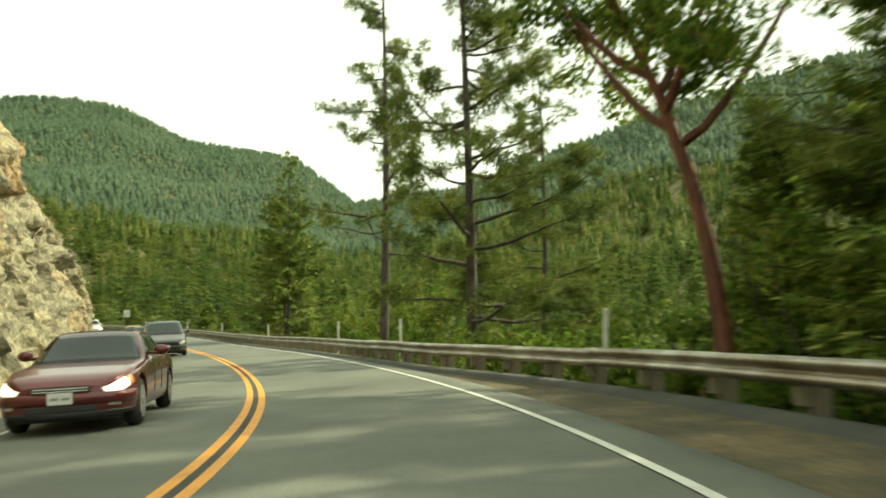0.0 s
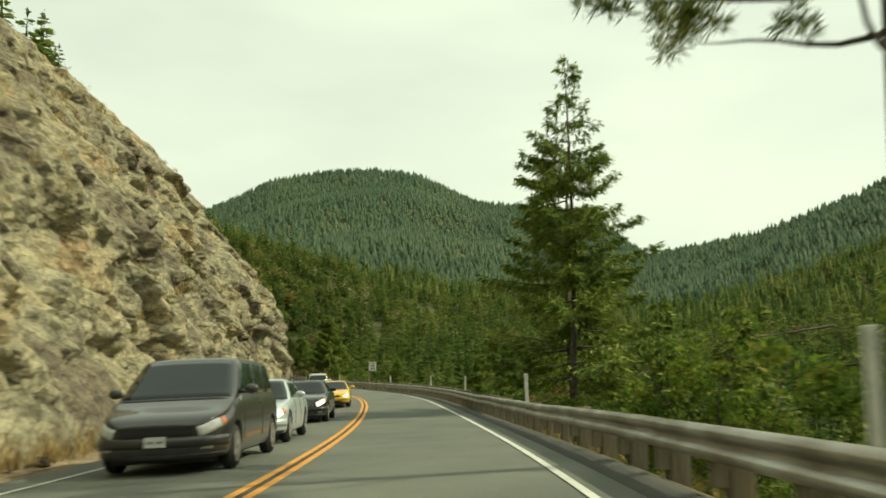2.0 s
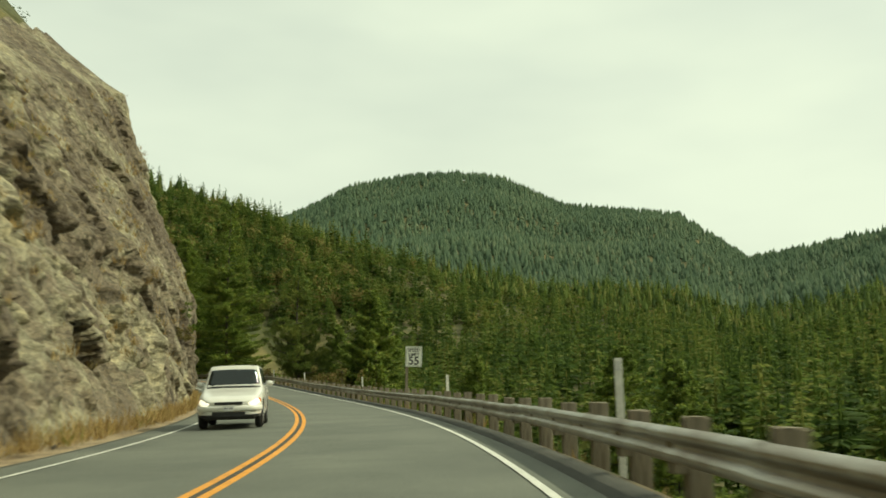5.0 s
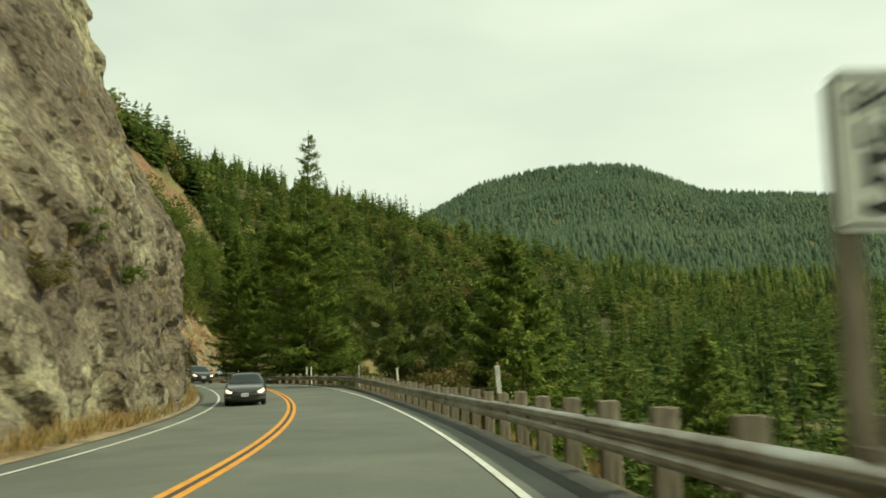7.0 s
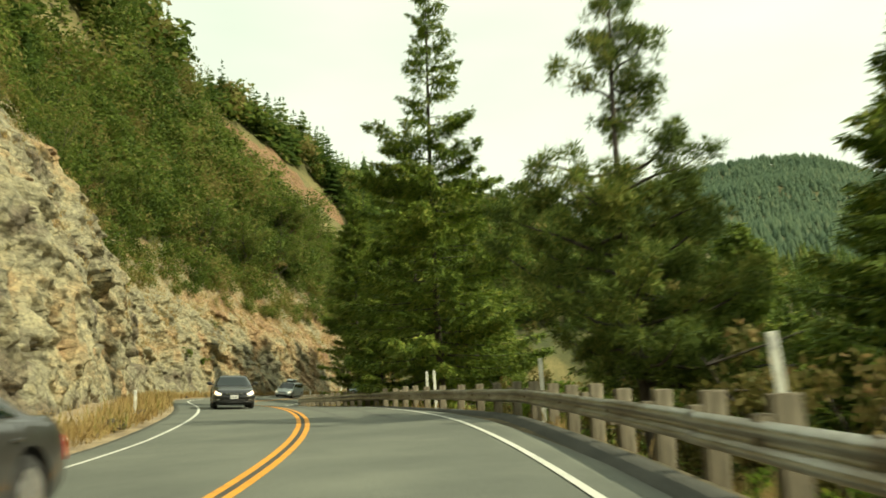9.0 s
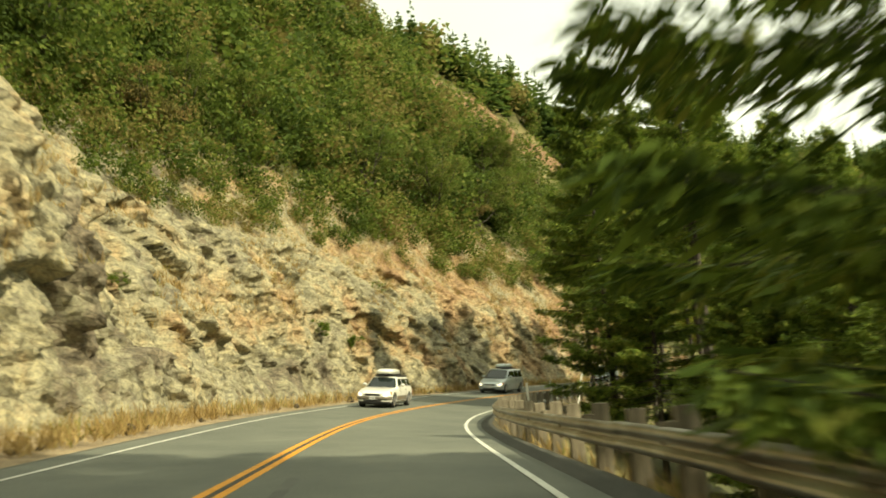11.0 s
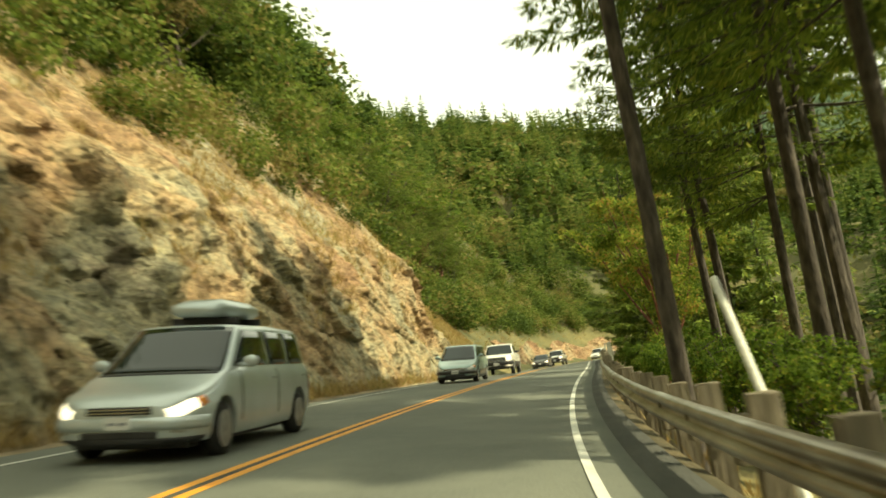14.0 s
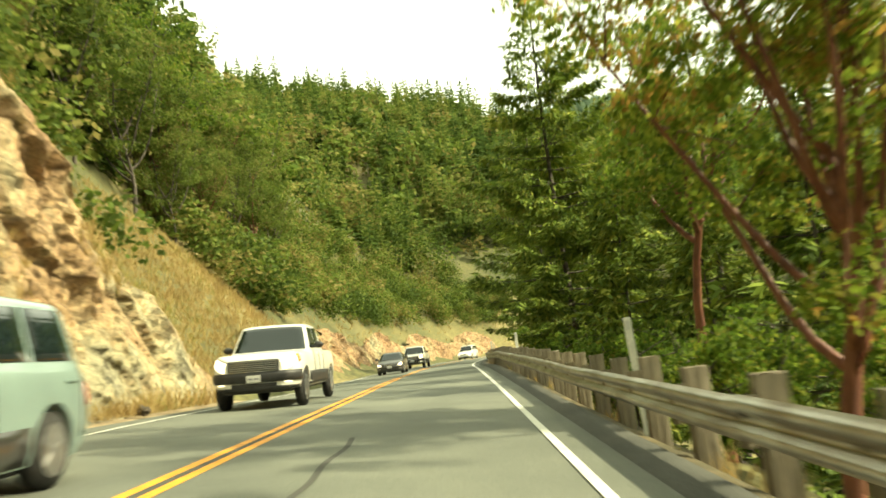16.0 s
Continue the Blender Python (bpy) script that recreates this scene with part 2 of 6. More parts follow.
    l.new(sep.outputs["Red"], block.inputs["Fac"])
    dark = ramp_node(n, [(0.0, (0.62, 0.61, 0.59)), (0.015, (0.86, 0.86, 0.86)), (0.04, (1, 1, 1))])
    l.new(crack.outputs["Distance"], dark.inputs["Fac"])
    dark2 = ramp_node(n, [(0.0, (0.76, 0.75, 0.73)), (0.03, (0.96, 0.96, 0.96)), (0.06, (1, 1, 1))])
    l.new(split.outputs["Distance"], dark2.inputs["Fac"])
    colour = tone.outputs["Color"]
    for q in (grain, speck, block, dark, dark2):
        colour = times(colour, q.outputs["Color"])
    l.new(colour, p.inputs["Base Color"])
    p.inputs["Roughness"].default_value, p.inputs["Specular IOR Level"].default_value = 0.9, 0.25
    def broken(scale, share):
        """Relief of small planes, each tilted its own way."""
        v = tex("Voronoi", scale)
        l.new(warp.outputs["Vector"], v.inputs["Vector"])
        off, tilt, dot = n.new("ShaderNodeVectorMath"), n.new("ShaderNodeVectorMath"), n.new("ShaderNodeVectorMath")
        off.operation, tilt.operation, dot.operation = "SUBTRACT", "SUBTRACT", "DOT_PRODUCT"
        tilt.inputs[1].default_value = (0.5, 0.5, 0.5)
        l.new(warp.outputs["Vector"], off.inputs[0])
        l.new(v.outputs["Position"], off.inputs[1])
        l.new(v.outputs["Color"], tilt.inputs[0])
        l.new(off.outputs["Vector"], dot.inputs[0])
        l.new(tilt.outputs["Vector"], dot.inputs[1])
        return maths("MULTIPLY", dot.outputs["Value"], share)

    relief = maths("ADD", broken(1.3, 1.5), broken(3.6, 1.4))
    relief = maths("ADD", relief, maths("MULTIPLY", fine.outputs["Fac"], 0.06))
    bp = n.new("ShaderNodeBump")
    bp.inputs["Strength"].default_value, bp.inputs["Distance"].default_value = 0.7, 1.0
    l.new(relief, bp.inputs["Height"])
    l.new(bp.outputs["Normal"], p.inputs["Normal"])
    return m


ROCK = rock_material()

# ---- the road's line ----
GRID = np.arange(-24, 431.0, 1.0)
knots, wide = -24 + 12.0 * np.arange(len(CURVE)), -24 + 24.0 * np.arange(len(GRADE))
_th = np.cumsum(np.interp(GRID, knots, CURVE) / 100)
_th += radians(HEADING) - _th[24]
_x, _y = np.cumsum(-np.sin(_th)), np.cumsum(np.cos(_th))
_z = np.cumsum(np.interp(GRID, wide, GRADE) / 100)
_x, _y, _z = _x - _x[24], _y - _y[24], _z - _z[24]
_bank = np.radians(np.interp(GRID, wide, BANK))
# straight on behind the start
BACK = np.arange(-84, -24, 1.0)
GRID2 = np.concatenate([BACK, GRID])
_x = np.concatenate([_x[0] - (-24 - BACK) * -math.sin(_th[0]), _x])
_y = np.concatenate([_y[0] - (-24 - BACK) * math.cos(_th[0]), _y])
_z = np.concatenate([_z[0] + (-24 - BACK) * 0.033, _z])
_th = np.concatenate([np.full(len(BACK), _th[0]), _th])
_bank = np.concatenate([np.full(len(BACK), _bank[0]), _bank])


def along(s, u, dz=0.0):
    """World places at s metres along the road, u to the right of the yellow line, dz above the carriageway."""
    s, u, dz = np.broadcast_arrays(np.asarray(s, float), np.asarray(u, float), np.asarray(dz, float))
    x, y, z, th, bk = (np.interp(s, GRID2, a) for a in (_x, _y, _z, _th, _bank))
    return np.stack([x + np.cos(th) * u, y + np.sin(th) * u, z - np.sin(bk) * np.clip(u, -6, 6) + dz], -1)


def heading(s):
    return math.degrees(float(np.interp(s, GRID2, _th)))


def road_near(x, y):
    """The nearest s, signed u and carriageway height for plan points."""
    x, y = np.ravel(x), np.ravel(y)
    s, u, z = np.empty(len(x)), np.empty(len(x)), np.empty(len(x))
    for a in range(0, len(x), 4000):
        b = slice(a, a + 4000)
        d = (x[b, None] - _x) ** 2 + (y[b, None] - _y) ** 2
        i = d.argmin(1)
        side = (x[b] - _x[i]) * np.cos(_th[i]) + (y[b] - _y[i]) * np.sin(_th[i])
        s[b], u[b], z[b] = GRID2[i], np.where(side < 0, -1, 1) * np.sqrt(d[np.arange(len(i)), i]), _z[i]
    return s, u, z


# rock cut on the left: foot, height and lean along the road
def cut_foot(s):
    return np.interp(s, [-84, 20, 40, 75, 89, 100, 130, 150, 156, 165, 185, 206, 230, 250, 290, 300],
                     [5.6, 5.4, 5.1, 5.5, 4.9, 5.6, 5.2, 4.7, 5.5, 7.2, 7.6, 6.8, 5.7, 5.1, 4.8, 5.2])


def cut_height(s):
    return np.interp(s, [-84, 20, 60, 90, 120, 150, 157, 165, 180, 195, 206, 209, 213, 225, 240, 262, 280, 291, 297, 302],
                     [19, 18, 17, 14.5, 16, 23.5, 20, 11.8, 12, 13.8, 15.2, 14.5, 10.5, 9.5, 10, 9.5, 9, 7.4, 3.6, 0.8])


def cut_lean(s):
    return np.interp(s, [-84, 40, 75, 87, 120, 140, 150, 160, 190, 207, 214, 225, 245, 277, 290, 300], [0.4, 0.36, 0.42, 0.34, 0.4, 0.14, 0.06, 0.4, 0.25, 0.12, 0.42, 0.5, 0.42, 0.36, 0.2, 0.5])


def cut_top(s):
    h = cut_height(s)
    return cut_foot(s) + cut_lean(s) * h + 0.3 * np.maximum(h - 7, 0)


def hill_slope(s):
    return np.interp(s, [-84, 100, 150, 180, 230, 300, 360, 420], [0.7, 0.65, 0.8, 1.25, 1.5, 1.6, 1.5, 1.3])


def rail_face(s):
    """How far out the guardrail stands: a wider verge at the start and where the two bends meet."""
    return np.interp(s, [-84, 0, 8, 14, 20, 27, 152, 163, 169, 174, 179], [6.5, 6.4, 6.1, 5.6, 4.85, 4.52, 4.52, 4.9, 5.15, 5.0, 4.52])


def ridge(az):
    """How high the far skyline stands, as a slope, by bearing to the left of +y in degrees."""
    return np.interp(az, [-180, -60, -25, -14, -5.5, 1, 8.5, 12.6, 20, 24, 27, 30, 34, 38, 45, 60, 180],
                     [0.2, 0.27, 0.29, 0.25, 0.195, 0.155, 0.132, 0.185, 0.202, 0.236, 0.242, 0.24, 0.226, 0.19, 0.15, 0.12, 0.2])


def height(x, y):
    """The lie of the land."""
    shape = np.shape(x)
    x, y = np.ravel(x).astype(float), np.ravel(y).astype(float)
    s, u, z = road_near(x, y)
    rough = 0.5 * np.sin(x * 0.11 + 1.3 * np.sin(y * 0.07)) + 0.5 * np.sin(y * 0.13 + 1.1 * np.sin(x * 0.09))
    # right: a steep bank down to the river, then the far side of the valley
    out = np.maximum(u - 6.2, 0)
    right = z - 0.45 - 13 * (1 - np.exp(-out / 14)) + rough * np.clip(out / 12, 0, 1.2)
    right = np.minimum(right, z - 0.45 - np.interp(u - rail_face(s) + 4.52, [2.5, 4.6, 5.6, 8.0], [0, 0.7, 1.25, 1.5]))
    dx, dy = x + 40, y - 60
    r, az = np.hypot(dx, dy), np.degrees(np.arctan2(-dx, dy))
    peak = np.interp(az, [-30, 0, 8, 14, 38, 44, 60], [800, 900, 1150, 1250, 1250, 1100, 900])
    rise = np.clip((r - 150) / (peak - 150), 0, 1)
    wave = 1 + 0.05 * np.sin(r * 0.02 + az * 0.25) * np.clip((0.97 - rise) / 0.25, 0, 1)
    far = ridge(az) * peak * (0.28 * rise + 0.72 * rise**1.7) * wave
    far = far - np.maximum(r - peak, 0) * 0.25
    right = right + np.maximum(far, -40) * np.clip((u - 30) / 60, 0, 1)
    # left: the rock cut, then a steep wooded hillside that eases off higher up
    d = -u - cut_top(s)
    slope = hill_slope(s)
    hill = cut_height(s) - 0.25 + slope * np.minimum(d, 44) + 0.24 * np.clip(d - 44, 0, 120) - 0.15 * np.maximum(d - 164, 0) + rough * np.clip(d / 8, 0, 1.5)
    left = z + np.where(d > 4.2, hill, -0.6)
    open_bank = np.interp(-u, [4.6, 7, 16, 55, 175, 400], [-0.45, 1.6, 11.5, 70, 113, 80]) + rough * np.clip((-u - 6) / 10, 0, 1.2)
    past = np.clip((s - 297) / 8, 0, 1)
    left = left * (1 - past) + (z + open_bank) * past
    h = np.where(u > 0, right, np.where(-u < cut_foot(s) + 0.6, z - 0.6, left))
    # beyond the last bend the canyon closes with a wooded spur
    ex, ey, eth = _x[-46], _y[-46], _th[-46]
    ahead = -(x - ex) * math.sin(eth) + (y - ey) * math.cos(eth)
    aside = (x - ex) * math.cos(eth) + (y - ey) * math.sin(eth)
    spur = z + (0.39 * np.minimum(ahead, 175) - 0.1 * np.maximum(ahead - 230, 0) - 0.34 * np.clip(aside, -140, 0) - 0.3 * np.maximum(aside, 0)).clip(0) * np.clip(ahead / 80, 0, 1)
    spur = spur + rough
    spur = np.where(np.abs(u) < 9, z - 0.6, spur)
    closing = np.maximum(z - 12 + far, spur * np.clip((170 - aside) / 120, 0, 1))
    e = np.clip((ahead - 5) / 60, 0, 1) * np.clip((np.abs(u) - 8) / 10, 0, 1) * np.where(u > 0, np.clip((170 - aside) / 120, 0, 1), 1)
    h = h * (1 - e) + closing * e
    return h.reshape(shape)


# ---- building helpers ----
def mesh_of(name, v, f, smooth=False):
    me = bpy.data.meshes.new(name)
    v = np.asarray(v, np.float32)
    f = np.asarray(f, np.int32)
    me.vertices.add(len(v))
    me.vertices.foreach_set("co", v.ravel())
    k = f.shape[1]
    me.loops.add(f.size)
    me.loops.foreach_set("vertex_index", f.ravel())
    me.polygons.add(len(f))
    me.polygons.foreach_set("loop_start", np.arange(0, f.size, k, dtype=np.int32))
    if smooth:
        me.polygons.foreach_set("use_smooth", np.ones(len(f), bool))
    me.update(calc_edges=True)
    me.validate()
    return me


def solid(name, me, material, parent=None, label=""):
    ob = new(name, me)
    me.materials.append(material) if not me.materials else None
    if parent:
        ob.parent = parent
    if label:
        tagged(ob, label)
    return ob


def part(name, bm, material, parent=None, label="", smooth=False):
    me = bpy.data.meshes.new(name)
    if smooth:
        for f in bm.faces:
            f.smooth = True
    bm.to_mesh(me)
    bm.free()
    return solid(name, me, material, parent, label)


def grid_faces(rows, cols, flip=False):
    i, j = np.meshgrid(np.arange(rows - 1), np.arange(cols - 1), indexing="ij")
    a = (i * cols + j).ravel()
    f = np.stack([a, a + 1, a + cols + 1, a + cols], 1)
    return f[:, ::-1] if flip else f


def box(bm, x0, y0, z0, x1, y1, z1, bevel=0.0):
    made = bmesh.ops.create_cube(bm, size=1, matrix=Matrix.LocRotScale(((x0 + x1) / 2, (y0 + y1) / 2, (z0 + z1) / 2), None, (x1 - x0, y1 - y0, z1 - z0)))
    if bevel:
        edges = list({e for v in made["verts"] for e in v.link_edges})
        bmesh.ops.bevel(bm, geom=edges, offset=bevel, segments=2, affect="EDGES", profile=0.6)
    return bm


def sweep(name, s0, s1, step, section, material, closed=False, smooth=False):
    """A section of (u, dz) carried along the road."""
    ss = np.append(np.arange(s0, s1, step), s1)
    sec = np.array(section + [section[0]] if closed else section)
    v = along(ss[:, None], sec[None, :, 0], sec[None, :, 1]).reshape(-1, 3)
    return solid(name, mesh_of(name, v, grid_faces(len(ss), len(sec)), smooth), material)


# ---- ground, road, lines ----
def axis(lo, hi, step, reach_lo, reach_hi):
    mid = list(np.arange(lo, hi + step, step))
    for sign, reach in ((1, reach_hi), (-1, reach_lo)):
        d, at = step, hi + step if sign > 0 else lo
        while abs(at) < abs(reach):
            d *= 1.09
            d = min(d, 60)
            at += sign * d
            mid.append(at)
    return np.array(sorted(mid))


gx, gy = axis(-330, 70, 3.0, -3200, 2600), axis(-70, 430, 3.0, -900, 3600)
GX, GY = np.meshgrid(gx, gy)
ground = solid("ground", mesh_of("ground", np.stack([GX, GY, height(GX, GY)], -1).reshape(-1, 3), grid_faces(len(gy), len(gx)), True), GROUND)
tagged(ground, "dry grass and forest soil of a river canyon", "ground", kind="structure")

road = sweep("road", -80, 425, 1.0, [(-4.35, -0.35), (-4.3, -0.03), (-4.0, -0.005), (-2.0, 0.0), (0, 0.004), (2.0, 0.0), (3.9, -0.005), (4.3, -0.03), (4.35, -0.35)], ASPHALT, smooth=True)
tagged(road, "worn grey-green asphalt of a two-lane canyon highway", "road", kind="structure")


def line(name, u, width, material, label):
    ob = sweep(name, -80, 425, 1.0, [(u - width / 2, 0.008), (u + width / 2, 0.008)], material)
    return tagged(ob, label, "road marking", kind="structure")


line("road_marking_edge", 3.6, 0.1, PAINT_WHITE, "white painted edge line on the asphalt")
line("road_marking_edge", -LEFT_LINE, 0.1, PAINT_WHITE, "white painted edge line on the asphalt")
line("road_marking_gap", 0.0, 0.1, ASPHALT_NEW, "dark sealed strip between the two centre lines")
line("road_marking_centre", -0.11, 0.12, PAINT_YELLOW, "orange-yellow painted double centre line")
line("road_marking_centre", 0.11, 0.12, PAINT_YELLOW, "orange-yellow painted double centre line")


def sweep_out(name, s0, s1, step, section, material):
    """A section whose u counts from the guardrail's face."""
    ss = np.append(np.arange(s0, s1, step), s1)
    sec = np.array(section)
    v = along(ss[:, None], rail_face(ss)[:, None] + sec[None, :, 0], sec[None, :, 1]).reshape(-1, 3)
    return solid(name, mesh_of(name, v, grid_faces(len(ss), len(sec)), True), material)


berm = sweep_out("kerb", -80, 425, 1.0, [(-0.5, -0.1), (-0.42, -0.005), (-0.22, 0.035), (-0.06, 0.04), (0.02, -0.3)], ASPHALT_NEW)
tagged(berm, "low black asphalt berm beside the guardrail", "kerb", kind="structure")
verge = sweep_out("pavement_shoulder", -80, 425, 1.5, [(-2.4, -0.07), (-0.3, -0.05), (-0.05, 0.0), (0.15, -0.03), (0.5, -0.34), (1.0, -0.9), (1.8, -1.3), (3.2, -1.8), (5.0, -4.4)], EARTH)
tagged(verge, "dry gravel and earth verge falling away to the river", "verge", kind="structure")
gutter = sweep("pavement_gutter", -80, 425, 1.5, [(-9.0, 0.5), (-7.5, 0.25), (-5.6, 0.06), (-4.9, -0.05), (-4.25, -0.06)], DIRT, smooth=True)
tagged(gutter, "gravelly roadside gutter with fallen stones", "verge", kind="structure")


# ---- rock cut ----
def chance(i, j, k):
    """A repeatable random number for a cell."""
    q = np.sin(i * 127.1 + j * 311.7 + k * 74.7) * 43758.5453
    return q - np.floor(q)


def facets(a, b, size, tall, k, sharp=22.0):
    """Broken planes, each with its own set-back and tilt, meeting in short ramps."""
    ga, gb = np.floor(a / size), np.floor(b / tall)
    best = np.full(a.shape, 1e9)
    cells = []
    for da in (-1, 0, 1):
        for db in (-1, 0, 1):
            i, j = ga + da, gb + db
            ca, cb = (i + chance(i, j, k)) * size, (j + chance(i, j, k + 1)) * tall
            d = ((a - ca) / size) ** 2 + ((b - cb) / tall) ** 2
            val = (chance(i, j, k + 2) - 0.5) + (a - ca) / size * (chance(i, j, k + 3) - 0.5) * 1.7 + (b - cb) / tall * (chance(i, j, k + 4) - 0.6) * 1.3
            cells.append((d, val))
            best = np.minimum(best, d)
    total, weight = 0.0, 0.0
    for d, val in cells:
        w = np.exp(-sharp * (d - best))
        total, weight = total + w * val, weight + w
    return total / weight


def rock_push(S, zz, h):
    """How far the broken rock stands out from the plane of the cut."""
    warp = 0.12 * np.sin(S * 0.9 + zz * 1.3) + 0.08 * np.sin(zz * 2.1 - S * 0.5)
    warp2 = 0.12 * np.sin(S * 0.7 - zz * 1.1 + 2) + 0.08 * np.sin(zz * 1.7 + S * 1.3)
    a, b = 0.87 * S + 0.5 * zz + warp, 0.87 * zz - 0.5 * S + warp2
    big = 0.4 * np.sin(S * 0.21 + zz * 0.3) + 0.35 * np.sin(S * 0.083 + 1.0) + 0.2 * np.sin(zz * 0.7 + S * 0.4)
    slabby = np.interp(S, [246, 268], [0.0, 1.0])
    push = big + facets(a, b, 4.2, 5.4, 5, 90) * (1.05 + 0.05 * slabby) + facets(a + 0.2 * b, b, 1.7, 2.6, 11, 60) * (0.6 - 0.13 * slabby)
    push = push + facets(b, a, 0.8, 1.1, 29, 40) * (0.37 - 0.17 * slabby) + facets(a, b, 0.42, 0.5, 37, 30) * (0.18 - 0.09 * slabby)
    # a hollow that ends in a shaded step
    push = push - 1.5 * np.interp(S + 0.25 * np.sin(zz * 1.9), [29, 40, 42.3, 44.2], [0, 1, 1, 0]) * np.interp(zz + 0.3 * np.sin(S * 1.1), [0, 5.2, 6.6], [1, 1, 0])
    # ledges along the bedding of the last stretch
    bed_ = (zz + 0.42 * (S - 268) + 0.25 * np.sin(S * 0.8)) / 1.9
    saw = bed_ - np.floor(bed_)
    push = push + slabby * 0.26 * (np.minimum(saw, (1 - saw) * 3.5) - 0.35) * (0.4 + chance(np.floor(bed_), np.floor(S / 7), 61))
    push = push * np.minimum(1, h / 5) * (0.3 + 0.7 * np.minimum(1, zz / 2.6))
    push = push * np.interp(S, [255, 272, 302], [1.0, 0.8, 0.8])
    return push * (1 - 0.6 * np.clip(1.6 - np.abs(S - 140) / 14, 0, 1) * np.clip(zz - 1, 0, 1))


def rock_face(name, s0, s1, high, foot, lean, rows, step, label, iron, slope=None):
    ss = np.arange(s0, s1, step)
    h, ft, ln = high(ss), foot(ss), lean(ss)
    zz = np.linspace(0, 1, rows)[:, None] * h[None]
    inward = ft + ln * zz + 0.3 * np.maximum(zz - 7, 0)
    S = np.broadcast_to(ss, zz.shape)
    push = rock_push(S, zz, h)
    v = along(S, -(inward - push), zz)
    v[0, :, 2] -= 0.7
    rust = iron(S, zz)
    if slope is not None:
        top = ft + ln * h + 0.3 * np.maximum(h - 7, 0)
        for k, d in enumerate((0.7, 1.6, 3.2, 5.5)):
            cap = along(ss, -(top + d), 0)
            cap[:, 2] = np.interp(ss, GRID2, _z) + h - 0.15 + slope(ss) * d + 0.2 * np.sin(ss * 1.7 + k)
            v = np.concatenate([v, cap[None]])
            rust = np.concatenate([rust, rust[-1:]])
    me = mesh_of(name, v.reshape(-1, 3), grid_faces(len(v), len(ss), True))
    me.attributes.new("iron", "FLOAT", "POINT").data.foreach_set("value", rust.ravel().astype(np.float32))
    return tagged(solid(name, me, ROCK), label, "rock face", kind="structure")


rock_face("cliff", -16, 302, cut_height, cut_foot, cut_lean, 106, 0.16, "broken tan and grey-green rock face of a road cut",
          lambda s, z: np.interp(s, [-50, 30, 52, 78, 100, 150, 165, 200, 255, 275, 300], [0.47, 0.48, 0.4, 0.4, 0.32, 0.26, 0.37, 0.46, 0.56, 0.62, 0.62]) + 0.05 * np.sin(z * 0.8 + s * 0.1) - 0.1 * np.clip(1 - z / 3.5, 0, 1) * (s > 160),
          slope=hill_slope)
rock_face("cliff_low", 318, 410, lambda s: 3.2 * np.clip((s - 318) / 8, 0.1, 1) * (1 + 0.25 * np.sin(s * 0.3)), lambda s: 5.3 + 0 * s, lambda s: 0.55 + 0 * s, 14, 0.3,
          "low reddish cut bank of broken rock and earth", lambda s, z: 0.72 + 0 * s)


# ---- guardrail ----
def place(s, u, dz=0.0, turn=0.0, scale=1.0):
    """A pose standing upright on the road's plan."""
    x, y, z = along(s, u, dz)
    return Matrix.Translation((x, y, z)) @ Matrix.Rotation(radians(heading(s) + turn), 4, "Z") @ Matrix.Scale(scale, 4)


